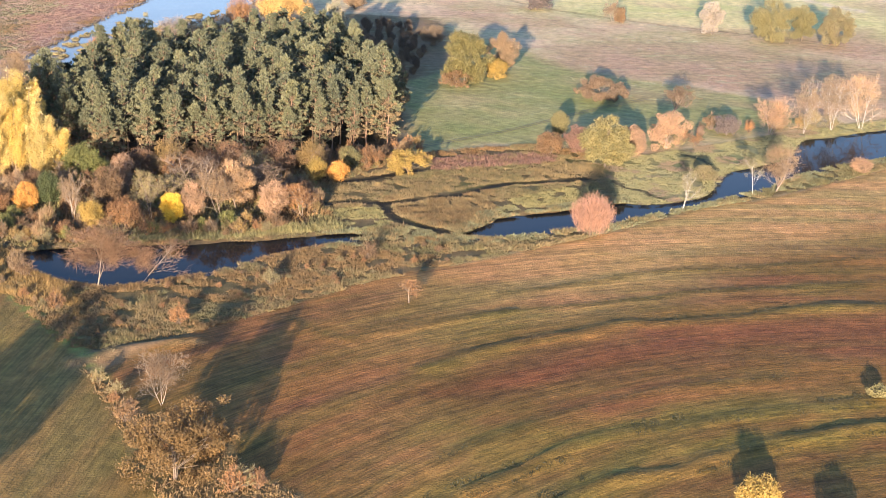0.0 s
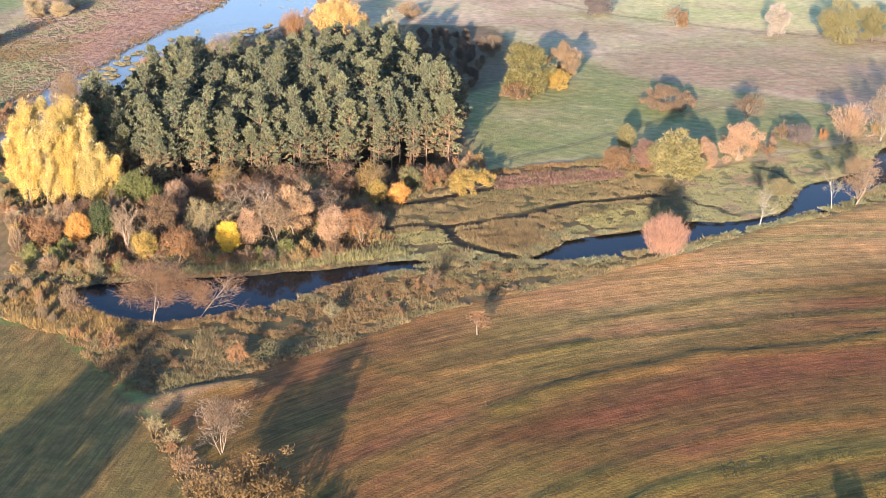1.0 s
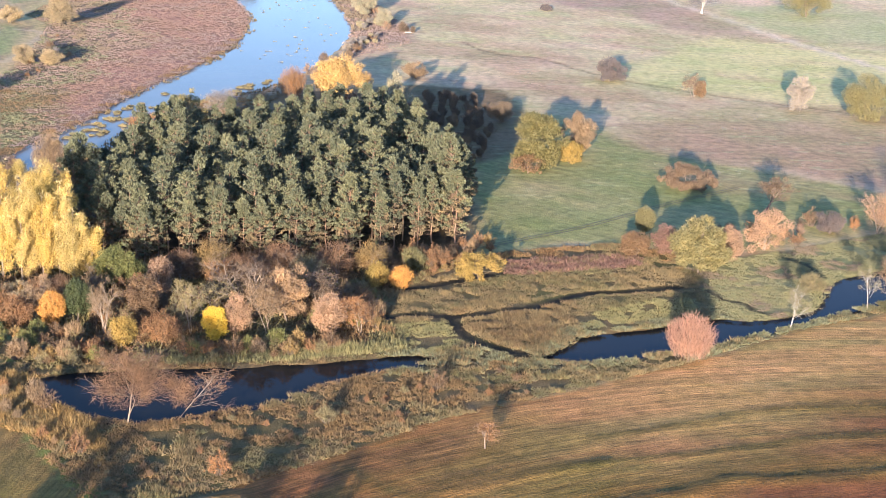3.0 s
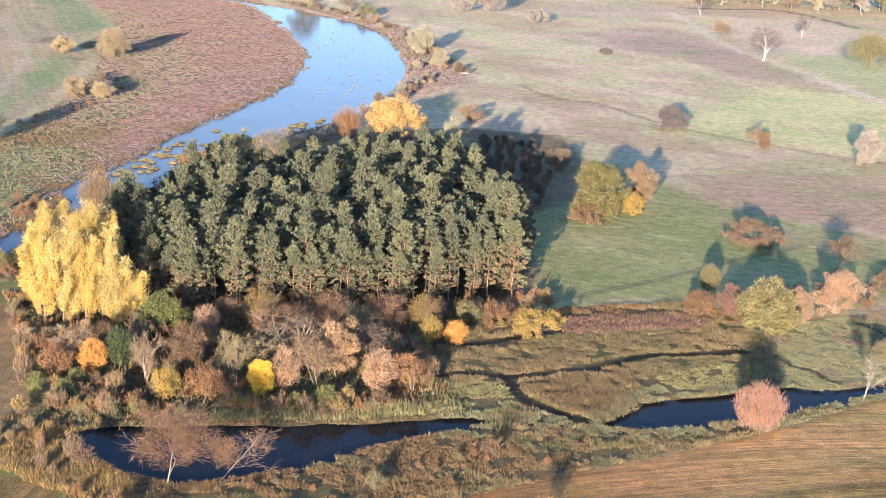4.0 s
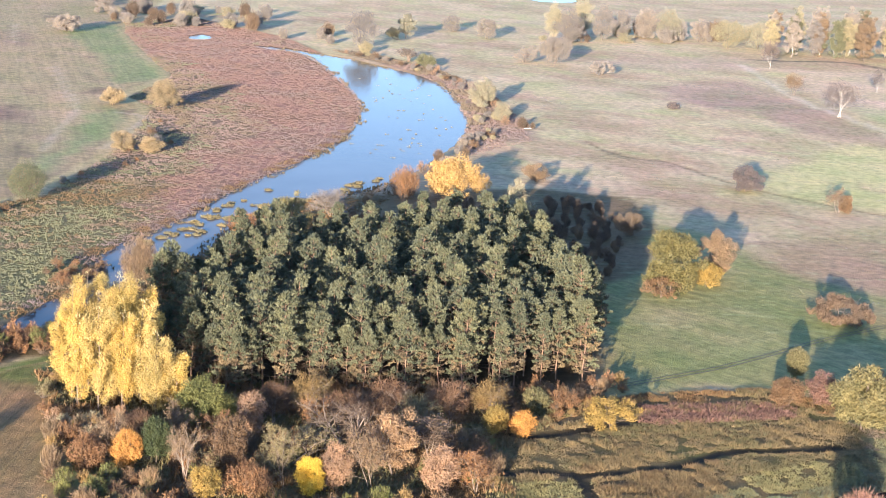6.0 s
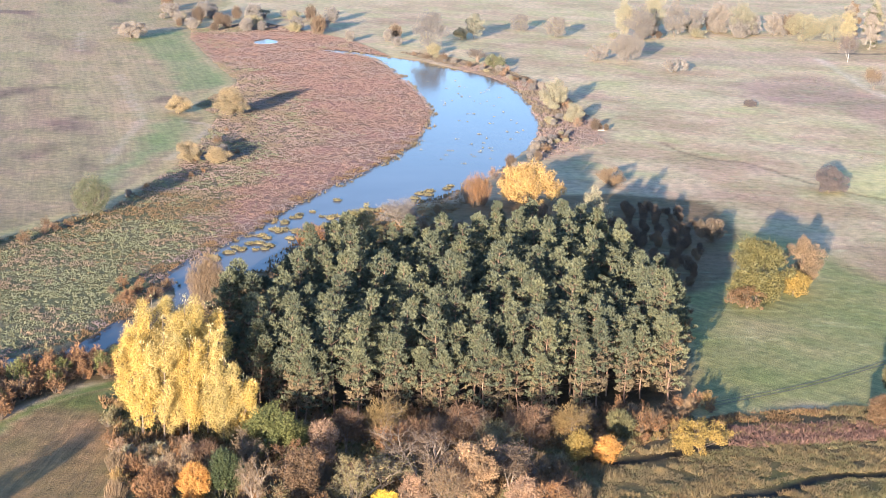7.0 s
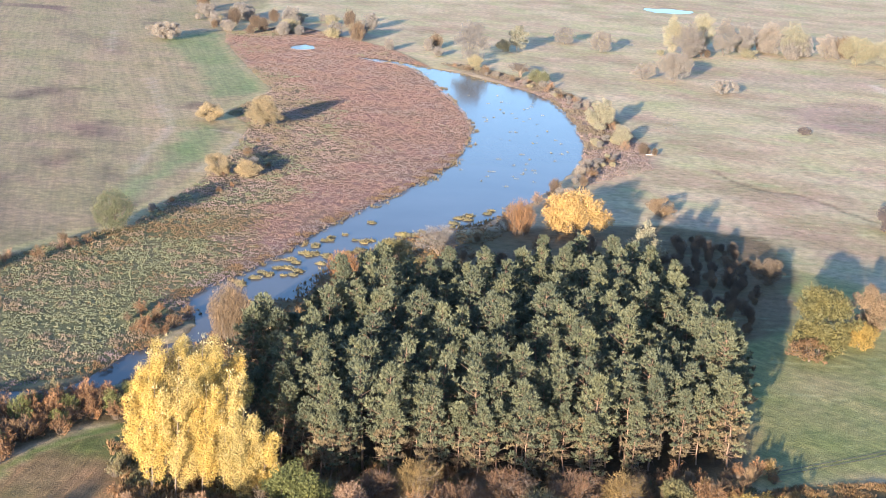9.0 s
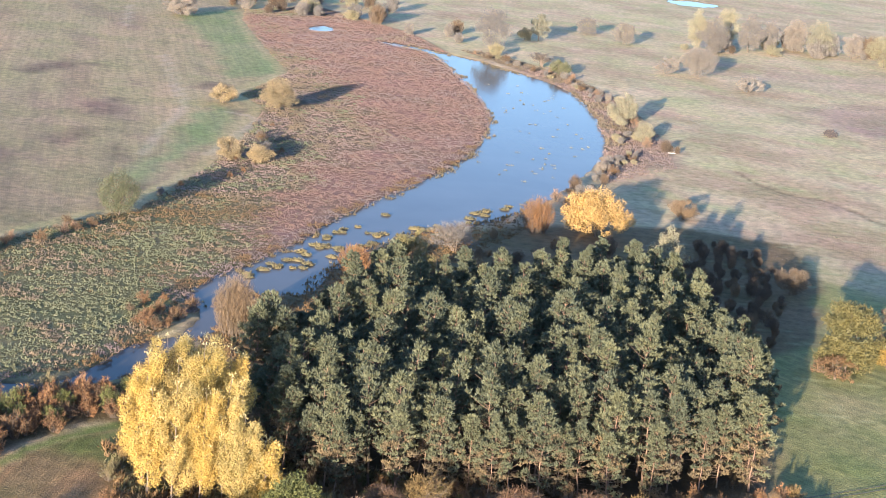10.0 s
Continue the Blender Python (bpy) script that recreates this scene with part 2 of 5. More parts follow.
def blades(rng, at, way, length, width):
    """Narrow sprays that start at the points and run along way."""
    n = len(at)
    way = unit(way)
    side = unit(np.cross(way, rng.normal(size=(n, 3))))
    l, w = np.reshape(length, (-1, 1)) * rng.uniform(0.7, 1.3, (n, 1)), width * rng.uniform(0.7, 1.3, (n, 1))
    mid = at + way * l * 0.55
    v = np.stack([at, mid + side * w / 2, at + way * l, mid - side * w / 2], 1)
    return v.reshape(-1, 3), np.arange(4 * n).reshape(n, 4)


def spikes(rng, at, way, length, width):
    """Three-cornered blades that stand on the points and lean along way."""
    n = len(at)
    way = unit(way)
    side = unit(np.cross(way, rng.normal(size=(n, 3))))
    l, w = np.reshape(length, (-1, 1)) * rng.uniform(0.6, 1.3, (n, 1)), width * rng.uniform(0.7, 1.3, (n, 1))
    v = np.stack([at - side * w / 2, at + side * w / 2, at + way * l], 1)
    return v.reshape(-1, 3), np.arange(3 * n).reshape(n, 3)


class Wood:
    """Gathers tapered tubes into one mesh of four-cornered faces."""

    def __init__(self):
        self.v, self.f, self.n = [], [], 0

    def tube(self, pts, radii, sides=5):
        pts = np.asarray(pts, float)
        way = unit(np.gradient(pts, axis=0))
        ref = np.where(np.abs(way[:, 2:3]) > 0.9, [[1.0, 0, 0]], [[0, 0, 1.0]])
        a = unit(np.cross(way, ref))
        b = np.cross(way, a)
        ang = np.linspace(0, 2 * np.pi, sides, endpoint=False)
        ring = pts[:, None] + np.reshape(radii, (-1, 1, 1)) * (np.cos(ang)[None, :, None] * a[:, None] + np.sin(ang)[None, :, None] * b[:, None])
        i, j = np.meshgrid(np.arange(len(pts) - 1), np.arange(sides), indexing="ij")
        k = (j + 1) % sides
        q = np.stack([i * sides + j, i * sides + k, (i + 1) * sides + k, (i + 1) * sides + j], -1).reshape(-1, 4)
        self.v.append(ring.reshape(-1, 3))
        self.f.append(q + self.n)
        self.n += ring.shape[0] * sides

    def get(self):
        return np.concatenate(self.v), np.concatenate(self.f)


def bough(rng, start, way, length, bend=0.15, lift=0.1, steps=4):
    """A wavering line from start."""
    pts, d = [np.array(start, float)], np.array(way, float)
    for _ in range(steps):
        d = unit(d + bend * rng.normal(size=3) + np.array([0, 0, lift]))
        pts.append(pts[-1] + d * length / steps)
    return np.array(pts)


# ---- plants ----
def pine_parts(rng, h, w, bare=0.42, browned=0.0):
    """Trunk with boughs, needles in upturned brushes at the bough ends, and brown needles low down."""
    wood, fresh, dull = Wood(), [[], []], [[], []]
    line = np.array([[0.14 * math.sin(2.1 * k + h), 0.12 * math.cos(1.7 * k + h), h * k / 7 * 0.97] for k in range(8)])
    line[0, :2] = 0
    wood.tube(line, np.linspace(0.19, 0.03, 8) * h / 17, 6)

    def heart(z):
        return np.array([np.interp(z, line[:, 2], line[:, 0]), np.interp(z, line[:, 2], line[:, 1]), z])

    def brush(to, spot, way, m, wide):
        d = unit(unit(way) + 0.75 * rng.normal(size=(m, 3)))
        to[0].append(spot + d * wide * rng.uniform(0.1, 0.7, (m, 1)) * (1, 1, 0.75))
        to[1].append(d + (0, 0, 0.45))

    for k in range(14):
        ang = rng.uniform(0, 2 * np.pi)
        wood.tube(bough(rng, heart(rng.uniform(0.1, bare + 0.12) * h), np.array([math.cos(ang), math.sin(ang), -0.1]), w * rng.uniform(0.15, 0.4), 0.12, -0.02, 2), (0.035, 0.025, 0.012), 3)
    z, lop = bare * h, rng.normal(size=2) * 0.2
    while z < h - 0.5:
        u = (z - bare * h) / (h * (1 - bare))
        reach = w / 2 * min(1.0, 1.2 * (1 - u) ** 0.7 + 0.05) * (0.65 + 0.35 * min(1, u * 3))
        first = rng.uniform(0, 2 * np.pi)
        for k in range(rng.integers(4, 6)):
            ang = first + k * 1.3 + rng.normal() * 0.3
            r = reach * rng.uniform(0.45, 1.3) * (1 + lop[0] * math.cos(ang) + lop[1] * math.sin(ang))
            d = np.array([math.cos(ang), math.sin(ang), -0.1 + 0.9 * u])
            run = bough(rng, heart(z + rng.normal() * 0.15), unit(d), r, 0.08, 0.1, 3)
            if r > 1.0:
                wood.tube(run, np.linspace(0.05, 0.015, 4), 3)
            to = dull if rng.random() < browned * (1.1 - 1.6 * u) else fresh
            up = np.array([d[0] * 0.5, d[1] * 0.5, 0.85])
            side = np.array([-d[1], d[0], 0.0])
            brush(to, run[-1], up, 16, 0.55)
            for sway in ((-0.5, 0.5) if r > 1.0 else ()):
                brush(to, run[-1] - unit(d) * rng.uniform(0.2, 0.6) + side * (sway + rng.normal() * 0.15) + (0, 0, rng.normal() * 0.1), up, 14, 0.52)
            if r > 1.5:
                brush(to, run[2] + rng.normal(size=3) * 0.15, up, 13, 0.55)
        z += rng.uniform(0.95, 1.35) * (1.0 - 0.4 * u) * (0.72 if browned else 1.0)
    for k in range(3):
        brush(fresh, line[-1] + rng.normal(size=3) * (0.12, 0.12, 0.25), np.array([0, 0, 1.0]), 7, 0.3)
    sets = [spikes(rng, np.concatenate(a), np.concatenate(b), 0.5, 0.25) if a else None for a, b in (fresh, dull)]
    return wood.get(), sets[0], sets[1]


def poplar(rng, h, w, limbs=14, trunk=0.15):
    """A tall crown of steep limbs, each a column of leaves that ends in upright pale tips."""
    wood, centre, size = Wood(), [], []
    line = np.array([(rng.normal() * 0.1 * k / 3, rng.normal() * 0.1 * k / 3, h * k / 7 * 0.95 - 0.05) for k in range(8)])
    wood.tube(line, np.linspace(trunk, 0.03, 8), 6)
    tips = [line[-1] + (0, 0, -0.2)]
    for k in range(limbs):
        u = (k + rng.random()) / limbs
        ang = k * 2.4 + rng.normal() * 0.3
        r = w / 2 * (0.5 + 0.42 * math.sin(math.pi * (0.15 + 0.75 * u))) * rng.uniform(0.55, 1.15)
        z1 = h * (0.3 + 0.65 * u) * rng.uniform(0.94, 1.03)
        z0 = max(0.03 * h, z1 - rng.uniform(0.2, 0.32) * h)
        foot = np.array([np.interp(z0, line[:, 2], line[:, 0]), np.interp(z0, line[:, 2], line[:, 1]), z0])
        end = np.array([math.cos(ang) * r, math.sin(ang) * r, z1])
        run = foot + (end - foot) * np.array([(0, 0, 0), (0.55, 0.55, 0.3), (0.9, 0.9, 0.65), (1, 1, 1)])
        wood.tube(run, np.linspace(0.07, 0.012, 4), 3)
        fat = rng.uniform(0.85, 1.35) * w / 7
        for f, m in ((1.0, 0.75), (1.5, 0.95), (2.0, 1.0), (2.5, 0.95), (2.9, 0.75)):
            i = min(2, int(f))
            centre.append(run[i] + (run[i + 1] - run[i]) * (f - i) + rng.normal(size=3) * 0.22 * fat)
            size.append(fat * m * rng.uniform(0.8, 1.15))
        tips.append(end)
    centre.append(line[6])
    size.append(0.8)
    centre, size = np.array(centre), np.array(size)
    many = int(3.3 * np.pi * (size**2).sum() / 0.034)
    crown = foliage(rng, centre, size, many, 0.25, 1.15)
    tips = np.repeat(np.array(tips), 10, 0) + rng.normal(size=(10 * len(tips), 3)) * (0.38, 0.38, 0.3)
    return wood.get(), crown, spikes(rng, tips, np.array([0, 0, 1.0]) + 0.45 * rng.normal(size=tips.shape), 0.5, 0.18)


def tangle(rng, h, w, rods=42, leaves=900, spray=0.27):
    """A ragged shrub: arching stems from one stool, leaves along them, no closed outline."""
    wood, at = Wood(), []
    ang, out = rng.uniform(0, 2 * np.pi, rods), rng.random(rods) ** 0.65
    tall = h * (1.05 - 0.6 * out**2) * rng.uniform(0.55, 1.12, rods)
    per = leaves // rods
    for a, o, z in zip(ang, out, tall):
        d = np.array([math.cos(a), math.sin(a), 0.0])
        foot, tip = d * o * 0.12 * w, d * o * 0.52 * w + rng.normal(size=3) * (0.1 * w, 0.1 * w, 0)
        tip[2] = z
        run = np.array([foot, foot + (tip - foot) * (0.35, 0.35, 0.5), foot + (tip - foot) * (0.7, 0.7, 0.85), tip])
        wood.tube(run, (0.035, 0.026, 0.018, 0.008), 3)
        f = rng.uniform(0.25, 1.0, per) ** 0.7 * 3
        i = np.minimum(2, f.astype(int))
        at.append(run[i] + (run[i + 1] - run[i]) * (f - i)[:, None] + rng.normal(size=(per, 3)) * (0.17, 0.17, 0.14) * (h / 3.2))
    at = np.concatenate(at)
    at[:, 2] = np.maximum(at[:, 2], 0.08)
    third = len(at) // 3
    v, f = cards(rng, at[third:], at[third:] * (1, 1, 0) + (0, 0, 1.2), spray, spray * 0.72, 0.9)
    tv, tf = spikes(rng, at[:third], at[:third] * (0.4, 0.4, 0) + (0, 0, 1.0) + 0.5 * rng.normal(size=(third, 3)), spray * 2.2, 0.09)
    return wood.get(), (np.concatenate([v, tv]), np.concatenate([f, tf + len(v)]))


def lobes(rng, h, w, low, count, size):
    """Uneven balls that together fill a crown: centres and radii."""
    c0, half, wide = (low * h + h) / 2, (h - low * h) / 2, w / 2
    count = int(count * max(1.0, half / wide))
    r = rng.uniform(0.6, 1.2, count) * size * min(wide, half * 1.3)
    v = unit(rng.normal(size=(count, 3))) * rng.uniform(0.25, 1.0, (count, 1)) ** 0.45
    slim = 1 - 0.3 * np.clip(v[:, 2], 0, 1)
    centre = np.stack([v[:, 0] * slim * (wide - 0.85 * r), v[:, 1] * slim * (wide - 0.85 * r), c0 + v[:, 2] * np.maximum(0.1, half - 0.8 * r)], 1)
    return centre, r


def foliage(rng, centre, r, count, spray, flat=0.85):
    """Leaf sprays on the outer skins of the balls, with holes where few fall."""
    pick = rng.choice(len(r), count, p=r**2 / (r**2).sum())
    d = unit(rng.normal(size=(count, 3)))
    at = centre[pick] + d * (r[pick] * rng.normal(0.9, 0.27, count))[:, None] * (1, 1, flat)
    hid = np.zeros(count, bool)
    for c, q in zip(centre, r):
        hid |= ((at - c) ** 2).sum(1) < (0.6 * q) ** 2
    keep = ~hid & (at[:, 2] > 0.05)
    v, f = cards(rng, at[keep], d[keep] + (0, 0, 0.25), spray * 1.12, spray * 0.76)
    ends = rng.choice(np.flatnonzero(keep), count // 4)
    tv, tf = spikes(rng, at[ends], d[ends] * (1, 1, 0.6) + (0, 0, 0.6) + 0.4 * rng.normal(size=(len(ends), 3)), spray * 2.1, spray * 0.25)
    return np.concatenate([v, tv]), np.concatenate([f, tf + len(v)])


def leafy(rng, h, w, low=0.18, size=None, thick=1.0, trunk=0.2, stems=1, coarse=1.0, wild=0.04):
    n = int(15 + 3.4 * w)
    w *= 1.12
    size = size or min(0.4, max(0.2, 2.2 / w))
    centre, r = lobes(rng, h, w, low, n, size)
    n = len(r)
    wood = Wood()
    for s in range(stems):
        foot = rng.normal(size=3) * (0.25 * (stems > 1), 0.25 * (stems > 1), 0)
        foot[2] = -0.1
        tip = np.array([rng.normal() * 0.12 * w, rng.normal() * 0.12 * w, h * 0.8])
        line = np.linspace(foot, tip, 6) + rng.normal(size=(6, 3)) * 0.02 * h * np.linspace(0, 1, 6)[:, None]
        wood.tube(line, np.linspace(trunk, 0.03, 6), 6)
        for k in rng.choice(n, min(n, 9), replace=False):
            i = rng.integers(1, 4)
            wood.tube(np.array([line[i], (line[i] + centre[k]) / 2 + (0, 0, -0.1 * h * rng.random()), centre[k]]), (trunk * 0.45, trunk * 0.28, 0.02), 4)
    centre[:, :2] += rng.normal(size=(n, 2)) * wild * w
    centre[:, 2] = np.maximum(centre[:, 2] + rng.normal(size=n) * wild * h, 0.3 * r)
    area = 4.6 * np.pi * (r**2).sum()
    spray = (0.25 + 0.005 * w) * coarse
    many = int(min(17000, 0.6 * coarse**0.7 * thick * area / (spray * spray * 0.45)))
    return wood.get(), foliage(rng, centre, r, many, spray)


def twiggy(rng, h, w, low=0.25, trunk=0.2, leaves=0, twigs=4, stems=1, lean=0.0, forks=(8, 5, 3)):
    """A bare tree: trunk, limbs, branches, and a haze of fine twigs with few leaves left."""
    wood, fine_at, fine_way, tips = Wood(), [], [], []

    def grow(start, way, length, radius, level):
        run = bough(rng, start, way, length, 0.07 if level == 0 else 0.16 + 0.04 * level, 0.1, 4)
        wood.tube(run, np.linspace(radius, radius * 0.4, 5), 6 if level == 0 else 4 if level == 1 else 3)
        if level == len(forks):
            fine_at.append(run[rng.integers(1, 5, twigs)])
            fine_way.append(unit(run[-1] - run[0])[None] + 0.8 * rng.normal(size=(twigs, 3)))
            tips.append(run[2:])
            return
        for k in range(forks[level]):
            f = rng.uniform(low if level == 0 else 0.25, 1.0)
            i = min(3, int(f * 4))
            spot = run[i] + (run[i + 1] - run[i]) * (f * 4 - i)
            d = unit(run[i + 1] - run[i])
            turn = unit(np.cross(d, rng.normal(size=3)))
            grow(spot, unit(d + turn * rng.uniform(0.5, 1.1)), length * rng.uniform(0.38, 0.6) * (1.15 - 0.5 * f * (level == 0)), radius * 0.5, level + 1)

    for s in range(stems):
        way = unit(np.array([lean + 0.25 * rng.normal() * (stems > 1), 0.25 * rng.normal() * (stems > 1), 1.0]))
        grow(np.array([0, 0, -0.1]) + rng.normal(size=3) * (0.3, 0.3, 0) * (stems > 1), way, h * 0.8, trunk, 0)
    v, f = wood.get()
    bv, bf = spikes(rng, np.concatenate(fine_at), np.concatenate(fine_way), max(0.7, h * 0.1), 0.065)
    if leaves:
        t = np.concatenate(tips)
        t = t[rng.choice(len(t), leaves)] + rng.normal(size=(leaves, 3)) * 0.25
        lv, lf = cards(rng, t, rng.normal(size=t.shape), 0.34, 0.24)
        bv, bf = np.concatenate([bv, lv]), np.concatenate([bf, lf + len(bv)])
    low_v, high_v = np.percentile(bv[:, :2], 3, axis=0), np.percentile(bv[:, :2], 97, axis=0)
    k = np.array([w / max(0.5, (high_v - low_v).max())] * 2 + [h / bv[:, 2].max()])
    return (v * k, f), (bv * k, bf)


def fan(rng, h, w, rods=420, sprays=3):
    """A shrub of many thin rods that rise from one stool and spread."""
    ang, out = rng.uniform(0, 2 * np.pi, rods), rng.random(rods) ** 0.6
    foot = np.stack([np.cos(ang) * out * w * 0.27, np.sin(ang) * out * w * 0.27, np.zeros(rods)], 1)
    tip = np.stack([np.cos(ang) * out * w * 0.5, np.sin(ang) * out * w * 0.5, h * np.sqrt(np.maximum(0.02, 1 - (0.85 * out) ** 2.4)) * rng.uniform(0.8, 1.06, rods)], 1)
    wood = Wood()
    for k in range(0, rods, 12):
        wood.tube(np.array([foot[k], (foot[k] + tip[k]) / 2 + (tip[k] - foot[k]) * (0.1, 0.1, 0), tip[k] * (1, 1, 0.9)]), (0.05, 0.03, 0.008), 3)
    spots = np.concatenate([foot + (tip - foot) * rng.uniform(0.08, 1.0, (rods, 1)) ** 0.75 for _ in range(sprays)])
    spots = spots + rng.normal(size=spots.shape) * (0.02 * w, 0.02 * w, 0.02 * h)
    spots[:, 2] = np.maximum(spots[:, 2], 0.1)
    way = unit(np.tile(tip - foot, (sprays, 1))) + 0.4 * rng.normal(size=spots.shape)
    return wood.get(), spikes(rng, spots - unit(way) * 0.3, way, 0.95, 0.08)


def hazy(rng, h, w, low=0.1, haze=2600, twig=0.06, **more):
    """A bare tree with a cloud of fine twigs all round its branches."""
    wood, (v, f) = twiggy(rng, h, w, low, **more)
    centre, r = lobes(rng, h, w * 1.05, 0.12, 16, 0.42)
    pick = rng.choice(len(r), haze, p=r**3 / (r**3).sum())
    d = unit(rng.normal(size=(haze, 3)))
    at = centre[pick] + d * (r[pick] * rng.random(haze) ** 0.5)[:, None]
    way = unit(at - np.array([0, 0, 0.35 * h])) + 0.6 * rng.normal(size=at.shape)
    tv, tf = spikes(rng, at, way, 0.75, twig)
    return wood, (np.concatenate([v, tv]), np.concatenate([f, tf + len(v)]))


count_of_plants = [0]
PLANTED = []


def plant(name, x, y, h, w, form, leaf, label, category="tree", group="", bark=BARK, z=0.0, crown="crown", tips=None, **more):
    count_of_plants[0] += 1
    PLANTED.append((x, y, w))
    rng = np.random.default_rng(1000 + count_of_plants[0])
    (tv, tf), (cv, cf), *rest = form(rng, h, w, **more)
    ob = thing(name, x, y, z, label, category, group)
    part("trunk", tv, tf, bark, ob)
    part(crown, cv, cf, leaf, ob, also=(*rest[0], tips) if rest else None)
    return ob


# ---- the lie of the land ----
def speckle(x, y, size, seed):
    """Smooth random values from 0 to 1, with waves about size metres long."""
    x, y = np.asarray(x, float) / size, np.asarray(y, float) / size
    i, j = np.floor(x).astype(np.int64), np.floor(y).astype(np.int64)
    u, v = x - i, y - j
    u, v = u * u * (3 - 2 * u), v * v * (3 - 2 * v)

    def rnd(a, b):
        k = (a * 374761393 + b * 668265263 + seed * 974634777) & 0xFFFFFFFF
        k = ((k ^ (k >> 13)) * 1274126177) & 0xFFFFFFFF
        return ((k ^ (k >> 16)) & 0xFFFF) / 65535.0

    return (rnd(i, j) * (1 - u) + rnd(i + 1, j) * u) * (1 - v) + (rnd(i, j + 1) * (1 - u) + rnd(i + 1, j + 1) * u) * v


def rough(x, y, size, seed):
    return 0.55 * speckle(x, y, size, seed) + 0.3 * speckle(x, y, size / 2.3, seed + 7) + 0.15 * speckle(x, y, size / 5.1, seed + 13)


def smooth(points, closed=True, per=6):
    """A rounded line through the points."""
    p = np.array(points, float)
    n = len(p)
    out = []
    for i in range(n if closed else n - 1):
        a, b, c, d = (p[(i + k) % n] if closed else p[min(max(i + k, 0), n - 1)] for k in (-1, 0, 1, 2))
        for s in np.linspace(0, 1, per, endpoint=False):
            out.append(0.5 * (2 * b + (c - a) * s + (2 * a - 5 * b + 4 * c - d) * s**2 + (3 * b - a - 3 * c + d) * s**3))
    if not closed:
        out.append(p[-1])
    return np.array(out)


def depth(x, y, poly):
    """How far inside a closed outline the points lie; negative outside."""
    best, inside = np.full(x.shape, 1e9), np.zeros(x.shape, bool)
    for (ax, ay), (bx, by) in zip(poly, np.roll(poly, -1, 0)):
        dx, dy = bx - ax, by - ay
        t = np.clip(((x - ax) * dx + (y - ay) * dy) / (dx * dx + dy * dy + 1e-9), 0, 1)
        best = np.minimum(best, (x - ax - t * dx) ** 2 + (y - ay - t * dy) ** 2)
        if abs(dy) > 1e-9:
            inside ^= ((ay > y) != (by > y)) & (x < ax + (y - ay) * dx / dy)
    return np.sqrt(best) * np.where(inside, 1, -1)


def away(x, y, line):
    """The distance from an open line."""
    best = np.full(x.shape, 1e9)
    for (ax, ay), (bx, by) in zip(line[:-1], line[1:]):
        dx, dy = bx - ax, by - ay
        t = np.clip(((x - ax) * dx + (y - ay) * dy) / (dx * dx + dy * dy + 1e-9), 0, 1)
        best = np.minimum(best, (x - ax - t * dx) ** 2 + (y - ay - t * dy) ** 2)
    return np.sqrt(best)


RIVER = smooth([(-150, 352), (-100, 360), (-83, 367), (-78, 376), (-74.5, 391), (-67, 401), (-65.5, 413), (-70, 425), (-72, 433), (-66.5, 453), (-57.5, 480), (-50, 513), (-38.5, 551), (-28, 586), (-18.5, 630),
                (-15, 677), (-16, 714), (-25, 770), (-45, 854), (-66, 880), (-80, 892), (-55, 884), (-26, 857), (-9, 835), (15, 794), (25, 735), (27, 705), (28, 663), (19, 611),
                (5, 561), (-8, 530), (-26, 508), (-38, 484), (-43, 466), (-46.5, 440), (-57, 434), (-59.5, 412), (-69, 380), (-78, 364), (-100, 345), (-150, 335)])
STREAM = smooth([(-40, 261), (-21, 265), (2, 267), (24, 272), (30, 270.5), (38, 270.5), (47, 270.5), (54, 277), (59, 283), (75, 289), (87, 294), (94, 292.5), (106.5, 298), (113.5, 309), (119, 320), (128, 326), (137, 332), (145.5, 348), (151, 355), (163, 359.5),
                 (230, 388), (230, 366), (170, 335), (151, 325.5), (143, 320.5), (133.5, 312.5), (126.4, 304.5), (115.4, 297.5), (104, 289.5), (94, 283.5), (82, 275.5), (73, 272),
                 (57, 267), (47, 268), (38, 268.5), (30, 268), (24, 264), (10, 256), (3, 249), (-9, 242), (-22, 238), (-33, 244), (-42, 253)])
FAR_POND = smooth([(91, 1266), (95, 1246), (108, 1238), (124, 1254), (124, 1272), (105, 1276)])
REED_POOL = smooth([(-110, 910), (-107, 926), (-101, 925), (-98, 910), (-104, 903)])
FIELD = np.array([(10, 100), (11, 147), (4, 156), (0, 166), (-12, 178), (-20, 194), (-6, 212), (1, 220), (11, 225), (19, 233), (29, 240), (40, 247), (50, 252), (62, 259),
                  (74, 266), (88, 276), (101, 286), (126, 299), (160, 321), (230, 362), (500, 420), (500, -400), (10, -400)], float)
FIELD_WEST = np.array([(-150, 275), (-60, 245), (-40, 236), (-33, 222), (-27, 210), (-22, 197), (-16, 178), (-12, 163), (-8, 148), (0, 100), (0, -400), (-600, -400), (-600, 275)], float)
FIELD_CORNER = np.array([(-66, 346), (-70, 342), (-76, 332), (-82, 312), (-115, 285), (-51, 258), (-46, 272), (-50, 282), (-54, 305), (-58, 330)], float)
FIELD_FAR = np.array([(-1000, 250), (-300, 380), (-160, 430), (-123, 454), (-107, 490), (-99, 501), (-96, 532), (-92, 567), (-91, 607), (-93, 669), (-106, 695), (-98, 761), (-117, 822),
                      (-144, 918), (-150, 1078), (-160, 1500), (-1000, 1500)], float)
